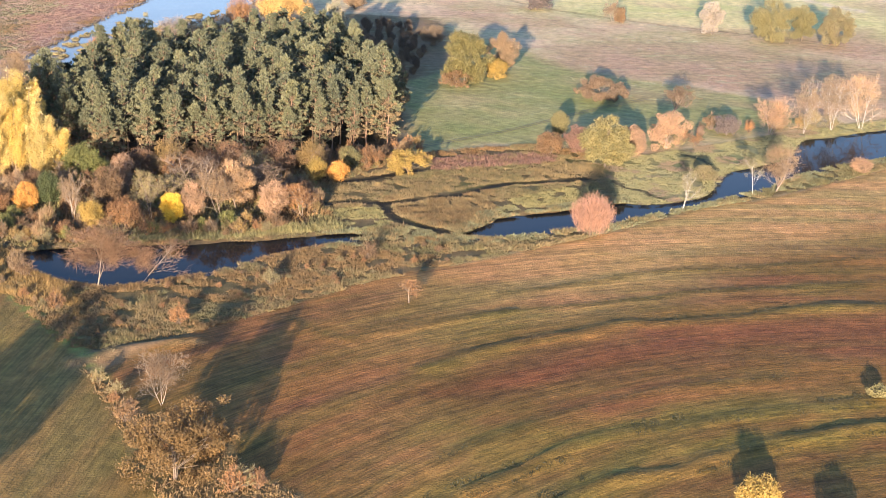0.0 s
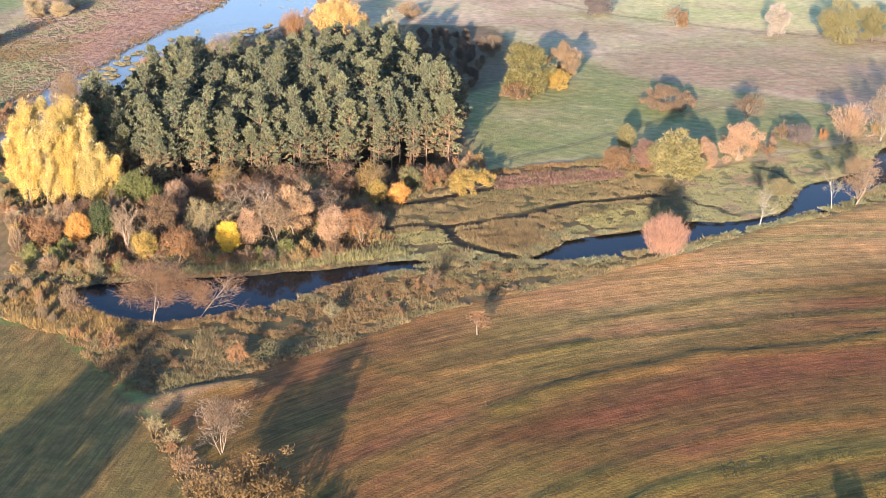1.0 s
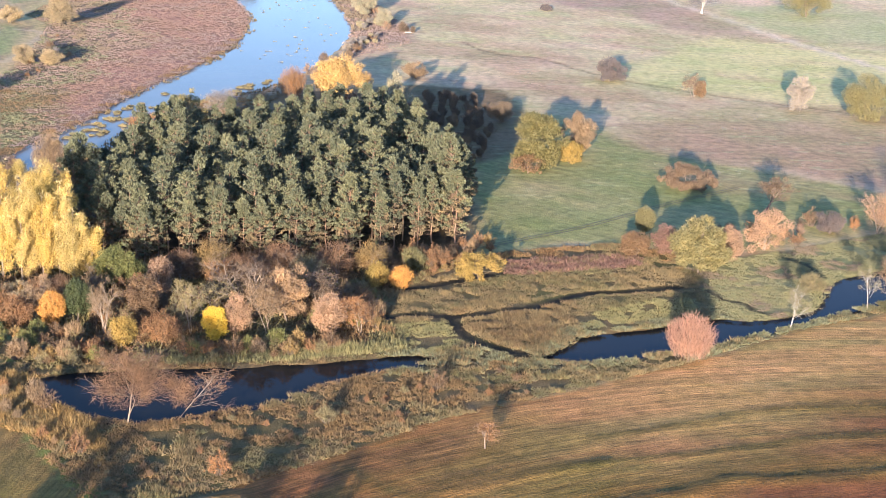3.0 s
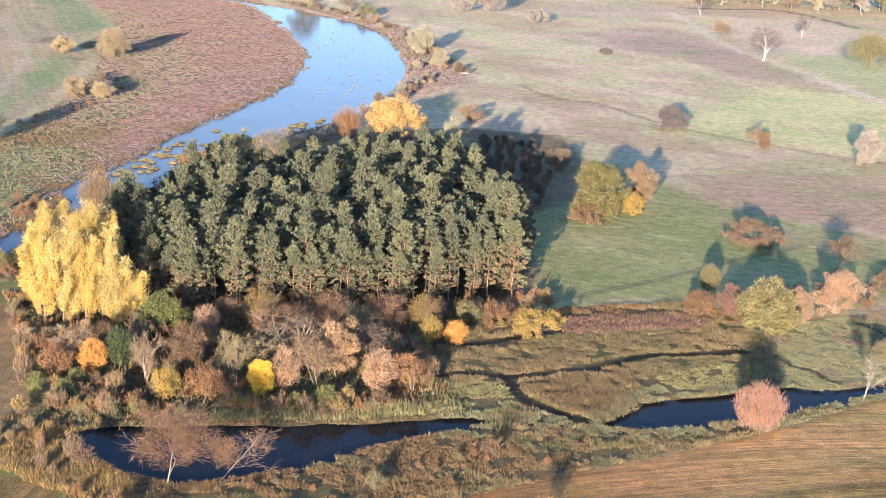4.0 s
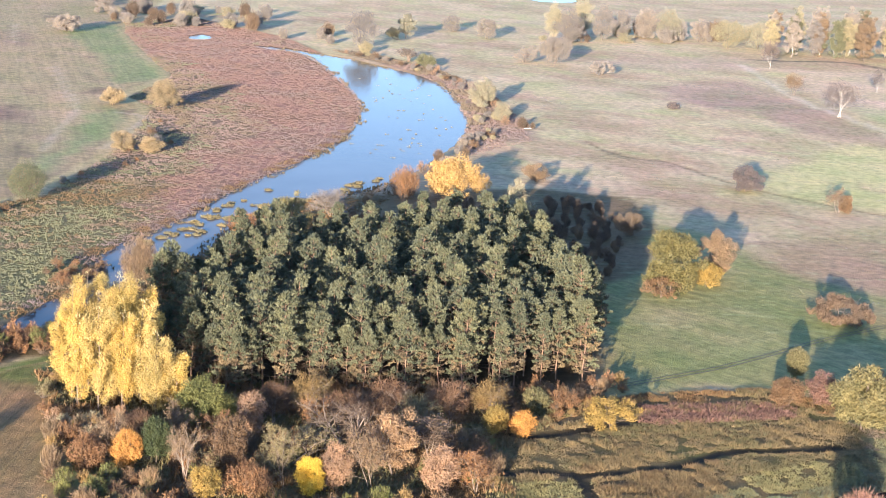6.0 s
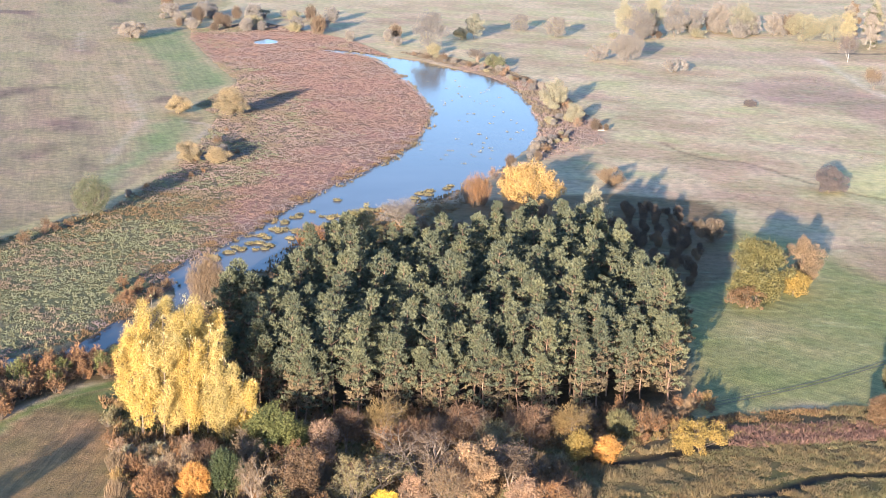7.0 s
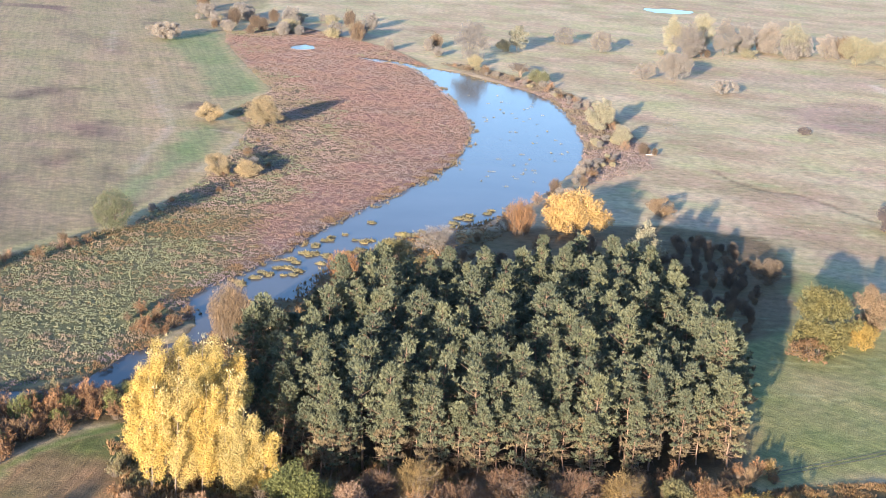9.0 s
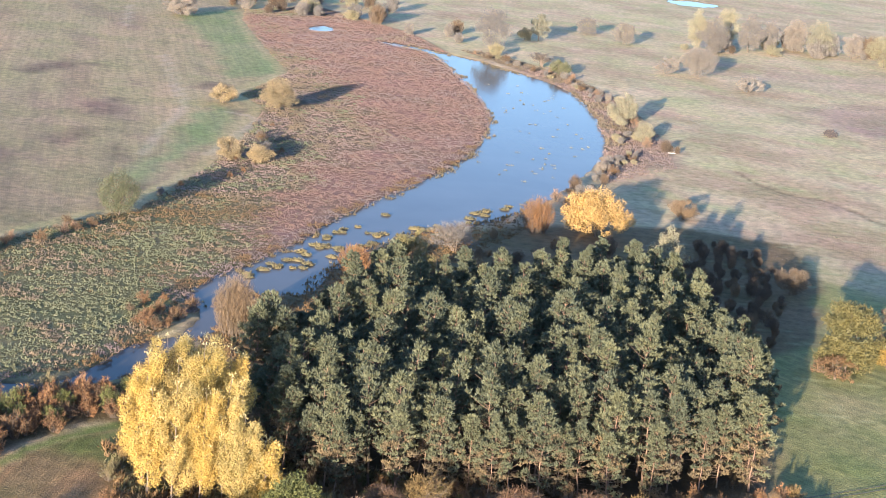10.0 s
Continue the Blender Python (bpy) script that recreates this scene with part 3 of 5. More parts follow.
MEADOW = np.array([(44, 338), (58, 341), (68, 346), (82, 346), (100, 340), (128, 352), (160, 366), (158, 395), (140, 420), (122, 432), (107, 445), (97, 483), (77, 505), (60, 480), (50, 430), (44, 380)], float)
WOOD = np.array([(-35, 331), (-27, 323), (-16, 325), (0, 328), (14, 333), (27, 339), (42, 348), (46, 378), (41, 405), (32, 450), (18, 444), (-3, 430), (-16, 422), (-32, 418), (-40, 382), (-47, 366), (-44, 345)], float)
# scrub floor, stretched beyond the wood to deepen its shadow there
SCRUB_AND_SHADE = np.array([(-60, 318), (-54, 300), (-44, 272), (-40, 264), (-20, 268), (3, 270), (25, 277), (20, 300), (32, 322), (44, 330), (50, 420), (66, 440), (78, 500), (74, 540), (46, 548),
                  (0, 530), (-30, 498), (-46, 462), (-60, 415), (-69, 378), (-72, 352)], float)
MARSH = np.array([(-70, 262), (-52, 246), (-38, 234), (-22, 198), (-6, 212), (11, 225), (29, 240), (50, 252), (74, 266), (101, 286), (126, 299), (160, 322), (230, 370), (230, 400), (150, 362), (104, 337), (88, 341),
                  (77, 348), (52, 341), (33, 328), (18, 306), (20, 280), (-50, 272)], float)
REEDBED = np.concatenate([FIELD_FAR[2:14], [(-150, 960), (-120, 1010), (-60, 930), (-38, 868), (-16, 770), (-4, 714), (-5, 640), (-25, 562), (-52, 478), (-67, 419), (-75, 378), (-100, 353), (-150, 345), (-300, 330)]])
HEDGE = np.array([(-23, 199), (-12, 178), (0, 166), (4, 156), (11, 147), (12, 100), (-2, 100), (-8, 148), (-12, 163), (-16, 178)], float)
DITCH = smooth([(70, 640), (82, 613), (96, 606), (111, 576), (126, 554), (149, 532), (167, 519), (205, 492)], False)
GREEN_STRIPS = [np.array(p, float) for p in ([(-112, 668), (-99, 656), (-97.5, 614), (-101, 577), (-104, 530), (-112, 538), (-110, 562), (-108, 596), (-114, 640)], [(-175, 908), (-156, 957), (-100, 769), (-103, 735), (-117, 729), (-139, 810)])]
DARK_PATCHES = [np.array(p, float) for p in ([(-155, 640), (-150, 662), (-143, 660), (-130, 634), (-146, 630)], [(-149, 580), (-140, 606), (-131, 596), (-142, 570)], [(-128, 700), (-122, 716), (-110, 706), (-118, 694)], [(-196, 700), (-185, 735), (-172, 720), (-186, 690)])]
FIELD_TRACKS = [smooth(p, False) for p in ([(-151, 773), (-132, 701), (-120, 659), (-117, 611), (-114, 570)], [(-204, 933), (-187, 853)], [(-104, 656), (-93, 648), (-93, 618), (-96, 580)])]
FAR_DITCH_SHADE = smooth([(190, 936), (208, 938), (250, 944), (272, 880)], False)
SAND_TRACK = smooth([(-24, 196), (-17, 201), (-10, 204), (-4, 206)], False)
FAR_TRACK = smooth([(179, 908), (181, 852), (182, 792), (187, 758), (196, 713), (205, 666), (222, 600), (240, 560)], False)
RIDGES = [(smooth(p, False), tall, green) for p, tall, green in (
    ([(24, 138), (33.2, 146.7), (42.5, 152.9), (56.7, 164.7), (66.7, 168.1), (75.5, 170.8), (93.3, 174.4), (112, 179)], 0.45, 0.8),
    ([(40, 138), (49.7, 145.8), (58, 150.1), (67.5, 153.4), (73.8, 156.3), (81.6, 159.9), (91.4, 163.5), (101, 165.8), (118, 168)], 0.55, 1.0),
    ([(34, 194), (41.8, 199.9), (48.7, 204), (61.3, 209), (72.4, 214.4), (77.8, 214.1), (93.4, 216.5), (106.1, 221.1), (121.9, 221.6), (140, 223)], 0.4, 0.5),
    ([(32, 158), (41.1, 165.5), (52.7, 173.5), (63.5, 179.8), (76.8, 184.7), (92, 187)], 0.22, 0.1),
    ([(51.5, 231.7), (69.7, 237.7), (81.8, 243), (107.2, 245.7), (130, 252)], 0.2, 0.0),
    ([(26, 214), (41, 219.6), (64.1, 223.8), (89.1, 231.4), (105.7, 233.5), (119.2, 234.3), (140, 238)], 0.2, 0.2),
    ([(12, 219), (14.4, 217), (19.3, 209.1), (27.2, 210.6), (40.5, 216.9), (52, 221)], 0.3, 0.1))]   # weedy ridges and ruts in the field: line, height, greenness
RED_SOIL = [np.array(p, float) for p in ([(39.8, 194.7), (66.8, 206.9), (70.8, 201.2), (55.3, 187.3), (40.9, 180.1), (30, 181.9)], [(73, 213), (93, 215), (122, 220), (150, 222), (145, 208), (116, 205.8), (91.7, 205.9), (72.9, 204.8)],
                                         [(36, 146), (57.6, 163.3), (66, 166), (92, 173), (92, 168), (62, 161), (42, 144)], [(60, 148), (90, 159), (110, 163), (110, 158), (84, 152), (62, 144)])]
WEEDY = np.array([(30, 176), (52.5, 173), (78, 179.8), (112, 176), (115, 164), (71.1, 154.5), (50, 140), (22, 140)], float)
NEAR_BANK = np.array([(-125, 322), (-108, 326), (-86, 314), (-79, 332), (-72, 345), (-64, 352), (-62, 374), (-72, 370), (-82, 358), (-104, 342), (-125, 336)], float)
BROWN_REEDS = np.array([(35, 297.8), (46, 300), (59.2, 305), (60.3, 298.6), (57.6, 288.6), (50.2, 277.3), (44.6, 273.9), (40.6, 277.9), (37.1, 283.6)], float)
GREEN_REEDS = [np.array(p, float) for p in ([(18, 286), (29.3, 290.7), (34, 289.6), (35.3, 281.9), (33.8, 275.9), (28, 272.5), (18, 275)], [(60, 293.6), (77.6, 305.3), (86, 306), (84, 296), (77.8, 293.7), (66.2, 289.4), (59.5, 284.1)])]
CREEK_SHADE = [smooth(p, False) for p in ([(18, 292), (26, 295), (34, 294), (36, 283), (40, 277), (46, 272)], [(34, 293), (50, 300), (63, 309), (72, 311), (84, 314)], [(12, 312), (30, 314), (52, 326), (78, 332)])]
DITCHES = [smooth(p, False) for p in ([(90, 311.5), (92, 305), (95, 303.5), (96, 299), (98.3, 296)], [(113, 337), (115, 334.5), (116.7, 330.7), (117.7, 322)])]


def redness(x, y, shore):
    """How red the reed bed is: in a band along the river that widens towards its far end."""
    band = np.interp(y, (430, 480, 520, 620, 720, 850), (-6, 6, 18, 34, 52, 75))
    return np.clip(0.5 + (band - shore) / 34, 0, 1) * 0.9 + 0.8 * (rough(x, y, 30, 51) - 0.5) + 0.6 * (rough(x, y, 13, 74) - 0.5) + 0.03


def spread(first, last, step):
    return np.arange(first, last, step)


def ground():
    """One sheet to the horizon, finer where it is seen, sunk under the water."""
    gx = np.concatenate([[-4500, -3000, -1800, -1100, -700, -460, -330], spread(-260, -120, 3.2), spread(-120, 180, 1.5), spread(180, 330, 4), [360, 480, 700, 1100, 1800, 3000, 4500]])
    gy = np.concatenate([[-4500, -2500, -1200, -500, -200, 0, 60], spread(100, 140, 4), spread(140, 480, 1.4), spread(480, 720, 1.8), spread(720, 1100, 3.0), spread(1100, 1500, 8), [1600, 1900, 2400, 3200, 4600]])
    x, y = np.meshgrid(gx, gy)
    nx, ny = len(gx), len(gy)
    x, y = x.ravel(), y.ravel()
    # wavering edges
    ex, ey = x + 3.0 * (rough(x, y, 7, 3) - 0.5), y + 3.0 * (rough(x, y, 7, 4) - 0.5)
    field, west, corner, far = depth(ex, ey, FIELD), depth(ex, ey, FIELD_WEST), depth(ex, ey, FIELD_CORNER), depth(x + 6 * (rough(x, y, 15, 5) - 0.5), y, FIELD_FAR)
    river, stream = depth(ex, ey, RIVER), depth(ex, ey, STREAM)
    pond, pool = depth(x, y, FAR_POND), depth(x, y, REED_POOL)
    wood, scrub_and_shade, marsh = depth(x, y, WOOD), depth(x + 8 * (rough(x, y, 12, 8) - 0.5), y, SCRUB_AND_SHADE), depth(ex, ey, MARSH)
    reeds, meadow = depth(ex, ey, REEDBED), depth(x + 10 * (rough(x, y, 16, 9) - 0.5), y + 10 * (rough(x, y, 16, 19) - 0.5), MEADOW)
    creek_shade = np.min([away(ex, ey, c) for c in CREEK_SHADE], 0)
    near = (x > -130) & (x < 240) & (y > 100) & (y < 1000)

    def step(v, a, b):
        return np.clip((v - a) / (b - a), 0, 1)[:, None]

    tint = np.tile(np.array([0.37, 0.305, 0.22]), (len(x), 1))

    def paint(mask, colour):
        nonlocal tint
        tint = tint * (1 - mask) + np.array(colour) * mask

    # open grassland: green, dry and heather-brown drifts along the slope
    u, v = (x * 0.67 - y * 0.74), (x * 0.74 + y * 0.67)
    band = rough(v + 12 * rough(x, y, 30, 22), u * 0.6, 34, 21)
    paint(step(band, 0.48, 0.6) * 0.85, (0.31, 0.23, 0.165))
    paint(step(rough(v + 8 * rough(x, y, 20, 24), u * 0.6, 14, 23), 0.55, 0.68) * 0.55, (0.27, 0.195, 0.15))
    paint(step(-band, -0.4, -0.27) * 0.45, (0.31, 0.285, 0.17))
    paint(step(rough(v, u * 0.6, 9, 31), 0.6, 0.75) * 0.3, (0.42, 0.4, 0.26))
    ridge = depth(x, y, np.array([(112, 572), (126, 552), (168, 517), (240, 470), (260, 620), (180, 680)], float))
    paint(step(ridge, -2, 10) * 0.8, (0.4, 0.385, 0.2))
    # paler wash growing with distance: far haze put into the grass colour
    paint(step(y, 540, 800) * step(rough(v + 9 * rough(x, y, 26, 45), u * 0.6, 40, 46), 0.25, 0.55) * 0.4, (0.46, 0.39, 0.28))
    paint(step(y, 470, 560) * step(rough(v + 6 * rough(x, y, 11, 36), u * 0.5, 13, 37), 0.56, 0.68) * 0.4, (0.3, 0.225, 0.165))
    paint(step(y, 470, 560) * step(rough(v + 6 * rough(x, y, 11, 38), u * 0.55, 15, 39), 0.6, 0.72) * 0.5, (0.34, 0.335, 0.19))
    wave_x, wave_y = x + 14 * (rough(x, y, 18, 89) - 0.5), y + 26 * (rough(x * 0.3, y, 9, 90) - 0.5)
    heath = depth(wave_x, wave_y, np.array([(112, 815), (162, 848), (184, 783), (192, 720), (205, 660), (190, 655), (168, 683), (148, 722), (128, 749)], float))
    paint(step(heath, -3, 7) * (0.45 + 0.5 * rough(x * 0.4, y, 12, 96))[:, None], (0.26, 0.185, 0.16))
    paint(step(depth(wave_x, wave_y, np.array([(95, 880), (140, 860), (182, 880), (190, 930), (120, 940)], float)), -4, 8) * 0.6, (0.34, 0.265, 0.22))
    paint(step(depth(wave_x, wave_y, np.array([(200, 905), (190, 800), (205, 740), (250, 800), (275, 870), (262, 905)], float)), -3, 6) * 0.8, (0.42, 0.33, 0.26))
    paint(step(depth(wave_x, wave_y, np.array([(192, 765), (215, 655), (260, 640), (300, 700), (262, 780), (225, 770)], float)), -3, 6) * 0.8, (0.29, 0.3, 0.18))
    tint = tint * (1 + 0.18 * step(y, 450, 640)) * (1.05, 0.99, 0.87)     # far haze painted in: grass tint lightens with distance
    paint(step(meadow, -2, 5), (0.215, 0.215, 0.095))
    paint(step(meadow, -2, 5) * step(rough(x, y, 20, 41), 0.45, 0.8) * 0.6, (0.31, 0.275, 0.15))
    brow = depth(x, y, np.array([(104, 405), (150, 380), (230, 420), (230, 520), (140, 520), (100, 470)], float))
    paint(step(brow, -5, 8) * step(rough(v, u * 0.2, 22, 43), 0.3, 0.6) * 0.7, (0.29, 0.195, 0.125))
    # reed bed and marsh
    red = redness(x, y, -river)
    paint(step(reeds, -2, 2), (0.14, 0.13, 0.07))
    paint(step(reeds, -2, 2) * step(red, 0.35, 0.65), (0.225, 0.14, 0.11))
    paint(step(reeds, -2, 2) * step(0.5 - red, 0, 0.15) * step(y, 500, 580), (0.16, 0.125, 0.09))
    paint(step(275 - y, 0, 5) * step(45 - x, 0, 5), (0.17, 0.112, 0.056))
    paint(step(marsh, -1, 1.5), (0.115, 0.085, 0.042))
    paint(step(marsh, -1, 1.5) * step(rough(x, y, 14, 53), 0.5, 0.7), (0.09, 0.082, 0.034))
    paint(step(marsh, -1, 1.5) * step(x, 84, 94) * step(y - 0.7 * x, 222, 228), (0.19, 0.18, 0.092))
    # brown scrub floor; beyond the wood the colour also stands for shade
    paint(step(scrub_and_shade, -1, 3), (0.15, 0.108, 0.06))
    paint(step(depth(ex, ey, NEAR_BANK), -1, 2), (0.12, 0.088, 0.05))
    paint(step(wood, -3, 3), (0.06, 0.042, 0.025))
    bank = depth(x, y, np.array([(29, 620), (52, 640), (50, 700), (40, 770), (18, 830), (-20, 885), (-30, 880), (10, 800), (26, 720)], float))
    paint(step(bank, -3, 4), (0.28, 0.195, 0.14))
    # fields
    paint(step(far, -1, 2), (0.335, 0.26, 0.158))
    along, across = 0.4 * x - 0.915 * y, 0.915 * x + 0.4 * y
    paint(step(far, -1, 2) * step(rough(across, along * 0.22, 16, 65), 0.55, 0.72) * 0.6, (0.25, 0.175, 0.13))
    paint(step(far, -1, 2) * step(rough(across, along * 0.3, 24, 66) + 0.35 * rough(x, y, 9, 67), 0.78, 0.92) * 0.85, (0.17, 0.115, 0.095))
    paint(step(far, -1, 2) * step(640 - y, 0, 140) * 0.6, (0.235, 0.18, 0.115))
    for strip in GREEN_STRIPS:
        paint(step(depth(x + 9 * (rough(x, y, 14, 68) - 0.5), y + 12 * (rough(x, y, 14, 69) - 0.5), strip), -2, 4) * 0.8, (0.21, 0.24, 0.115))
    for patch in DARK_PATCHES:
        paint(step(depth(x + 14 * (rough(x, y, 10, 61) - 0.5), y + 30 * (rough(x, y, 10, 63) - 0.5), patch), -2, 6) * 0.85, (0.17, 0.115, 0.09))
    paint(step(-np.abs(far - 2.5), -3.6, -1.2) * 0.9, (0.37, 0.3, 0.17))
    for worn in FIELD_TRACKS:
        paint(step(-away(x, y, worn), -2.4, -1.0) * 0.45, (0.4, 0.33, 0.25))
    paint(step(field, -0.6, 1.2), (0.165, 0.088, 0.032))
    paint(step(field, 0, 2) * step(205 - y, 0, 45) * 0.45, (0.12, 0.07, 0.024))
    hub = np.hypot(x - 110, y - 68)
    turn = np.arctan2(x - 110, y - 68) * 150
    paint(step(field, 0, 2) * step(rough(hub, turn * 0.16, 11, 71) * 0.75 + 0.4 * rough(x, y, 22, 73), 0.58, 0.75) * 0.55, (0.12, 0.083, 0.029))
    paint(step(field, 0, 2) * step(rough(hub, turn * 0.13, 10, 75) * 0.8 + 0.4 * rough(x, y, 30, 77), 0.6, 0.75) * 0.8, (0.155, 0.066, 0.034))
    paint(step(field, 0, 2) * step(42 - field + 20 * (rough(x, y, 25, 74) - 0.5), 0, 26) * step(x, 15, 80) * 0.9, (0.33, 0.215, 0.1))
    paint(step(field, 0, 2) * (np.exp(-(((hub + 9 * (rough(x, y, 18, 79) - 0.5) - 137) / 9) ** 2)) * (0.4 + rough(hub, turn * 0.2, 8, 80)))[:, None] * step(x, 15, 55) * 0.75, (0.105, 0.047, 0.023))
    paint(step(field, 0, 2) * step(depth(x, y, WEEDY), -3, 6) * step(rough(hub, turn * 0.25, 7, 93), 0.42, 0.6) * 0.6, (0.15, 0.115, 0.03))
    for soil in RED_SOIL:
        paint(step(field, 0, 2) * step(depth(x + 8 * (rough(x, y, 14, 91) - 0.5), y + 8 * (rough(x, y, 14, 92) - 0.5), soil), -1.5, 3) * (0.35 + 0.65 * rough(hub, turn * 0.2, 6, 94))[:, None] * 0.85, (0.135, 0.052, 0.026))
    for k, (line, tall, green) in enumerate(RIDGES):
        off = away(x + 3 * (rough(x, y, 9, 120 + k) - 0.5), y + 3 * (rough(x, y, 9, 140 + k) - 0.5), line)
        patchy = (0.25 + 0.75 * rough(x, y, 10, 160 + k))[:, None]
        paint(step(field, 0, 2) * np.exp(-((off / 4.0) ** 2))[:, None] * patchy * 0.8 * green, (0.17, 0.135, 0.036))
        # shaded side of the weedy ridges painted in as a dark green line
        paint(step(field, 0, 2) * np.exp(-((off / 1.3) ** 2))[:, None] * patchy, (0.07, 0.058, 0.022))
    paint(step(west, -0.4, 1.0), (0.152, 0.107, 0.042))
    paint(step(corner, -0.4, 1.0), (0.2, 0.14, 0.074))
    paint(step(corner, 0, 2) * step(y + 0.35 * x, 303, 309) * step(rough(x, y, 8, 62), 0.25, 0.5) * 0.8, (0.125, 0.145, 0.045))
    verge = np.minimum(np.abs(west + 1.2), np.abs(corner + 1.0))
    paint(step(-verge, -1.6, -0.7) * 0.9, (0.13, 0.16, 0.045))
    paint(step(depth(ex, ey, HEDGE), -1.0, 0.5), (0.16, 0.115, 0.055))
    dash = speckle(x / 5 + 3 * rough(x, y, 30, 33), y / 1.6, 1.0, 35) * (y > 380) * (x > 40) * (reeds < 0) * (wood < -8)
    paint(step(dash, 0.8, 0.95) * 0.4, (0.38, 0.39, 0.22))
    ditch = away(ex, ey, DITCH)
    paint(step(-ditch, -1.6, -0.6) * 0.6, (0.17, 0.12, 0.075))
    # shade of a far ditch, painted as a dark line on the ground
    paint(step(-away(ex, ey, FAR_DITCH_SHADE), -3.0, -1.5) * 0.9, (0.13, 0.11, 0.085))
    paint(step(-away(ex, ey - 1.6, SAND_TRACK), -1.4, -0.5) * 0.8, (0.2, 0.13, 0.07))
    paint(step(-away(ex, ey, FAR_TRACK), -3.6, -1.5) * 0.9, (0.5, 0.41, 0.3))
    # tall reeds' shade painted near black along the gaps in the marsh
    paint(step(-creek_shade, -2.1, -1.0) * (marsh > 0)[:, None], (0.02, 0.018, 0.013))
    paint(step(-np.min([away(x, y, c) for c in DITCHES], 0), -1.4, -0.5), (0.03, 0.027, 0.018))
    wet = np.maximum.reduce([river, stream, pond, pool])
    paint(step(wet, -0.8, 0.6), (0.045, 0.038, 0.025))

    z = 0.22 * (rough(x, y, 6, 81) - 0.5) * near + 1.2 * (rough(x, y, 90, 83) - 0.5) * np.clip((y - 500) / 200, 0, 1) * (x > 40)
    z = np.where(field > 0, z + 0.05 * np.sin(hub * 2.2), z)
    for k, (line, tall, green) in enumerate(RIDGES):
        off = away(x + 3 * (rough(x, y, 9, 120 + k) - 0.5), y + 3 * (rough(x, y, 9, 140 + k) - 0.5), line)
        z = z + (field > 1) * tall * (0.3 + 1.2 * speckle(x, y, 13, 180 + k)) * np.exp(-((off / (0.9 + 1.2 * speckle(x, y, 11, 76))) ** 2))
    z += 0.7 * np.exp(-((away(x, y - 2.6, SAND_TRACK) / 1.8) ** 2)) * (0.5 + rough(x, y, 4, 88))
    z -= 0.25 * np.clip((2.0 - creek_shade) / 2.0, 0, 1) * (marsh > 0)
    z -= 0.2 * np.clip((2.2 - ditch) / 2.2, 0, 1)
    for w in (river, stream, pond, pool):
        z = np.where(w > -1.5, z * 0.2 - 1.3 * np.clip((w + 0.6) / 2.4, 0, 1), z)
    i, j = np.meshgrid(np.arange(nx - 1), np.arange(ny - 1))
    a = (j * nx + i).ravel()
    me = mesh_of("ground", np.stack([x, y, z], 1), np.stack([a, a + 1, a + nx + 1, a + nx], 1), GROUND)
    me.shade_smooth()
    # the run of plough and mowing lines: across, along, how plain
    across, along, plain = v * 1.0, u * 0.6, np.full(len(x), 0.06)
    for mask, s, l, k in ((field > 0, hub, turn, 1.0), (west > 0, x - 0.23 * y, y, 0.8), (corner > 0, x - 0.1 * y, y, 0.6), (meadow > 0, v * 0.8, u * 0.8, 0.4), (far > 0, 0.35 * (0.97 * x + 0.24 * y), 0.25 * (0.24 * x - 0.97 * y), 0.34),
                          ((reeds > 0) | (marsh > 0) | (scrub_and_shade > 0), x, y, 0.0)):
        across, along, plain = np.where(mask, s, across), np.where(mask, l, along), np.where(mask, k, plain)
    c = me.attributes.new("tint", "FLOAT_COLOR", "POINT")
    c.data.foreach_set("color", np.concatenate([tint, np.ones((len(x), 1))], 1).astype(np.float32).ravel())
    r = me.attributes.new("run", "FLOAT_VECTOR", "POINT")
    r.data.foreach_set("vector", np.stack([across, along, plain], 1).astype(np.float32).ravel())
    tagged(new("ground", me), "autumn fields, dry meadow and marsh ground", "ground", kind="structure")


def water(label, outline, level, material):
    lo, hi = outline.min(0) - 2, outline.max(0) + 2
    v = [(lo[0], lo[1], level), (hi[0], lo[1], level), (hi[0], hi[1], level), (lo[0], hi[1], level)]
    tagged(new("water", mesh_of("water", v, [[0, 1, 2, 3]], material)), label, "water", kind="structure")


ground()
water("wide calm blue river bending between reeds", RIVER, -0.38, RIVER_WATER)
water("narrow dark stream with reed banks", STREAM, -0.4, STREAM_WATER)
water("small pale pond in the far meadow", FAR_POND, -0.3, STREAM_WATER)
water("small open pool in the reed bed", REED_POOL, -0.3, RIVER_WATER)


def ribbon(name, line, width, material, label, lift=0.05):
    """A worn strip of ground along a line."""
    p = smooth(line, False, 8)
    d = unit(np.gradient(p, axis=0))
    side = np.stack([-d[:, 1], d[:, 0]], 1) * width / 2
    wave = 0.1 * width * np.sin(np.arange(len(p)) * 1.9)[:, None] * unit(side)
    v = np.concatenate([np.c_[p + side + wave, np.full(len(p), lift)], np.c_[p - side + wave * 0.5, np.full(len(p), lift)]])
    n = len(p)
    f = np.array([(i, i + 1, n + i + 1, n + i) for i in range(n - 1)])
    tagged(new(name, mesh_of(name, v, f, material)), label, "track", kind="structure")


SOIL = bark_material("bare_soil", (0.09, 0.08, 0.045), (0.15, 0.13, 0.07), 0.8)
for k in (0.0, 1.7):
    ribbon("wheel_rut", [(47, 344 + k), (53, 348 + k), (69, 359 + k), (83, 371 + k), (98, 385 + k), (120, 402 + k)], 0.3, SOIL, "dark wheel rut across the green meadow", 0.14)


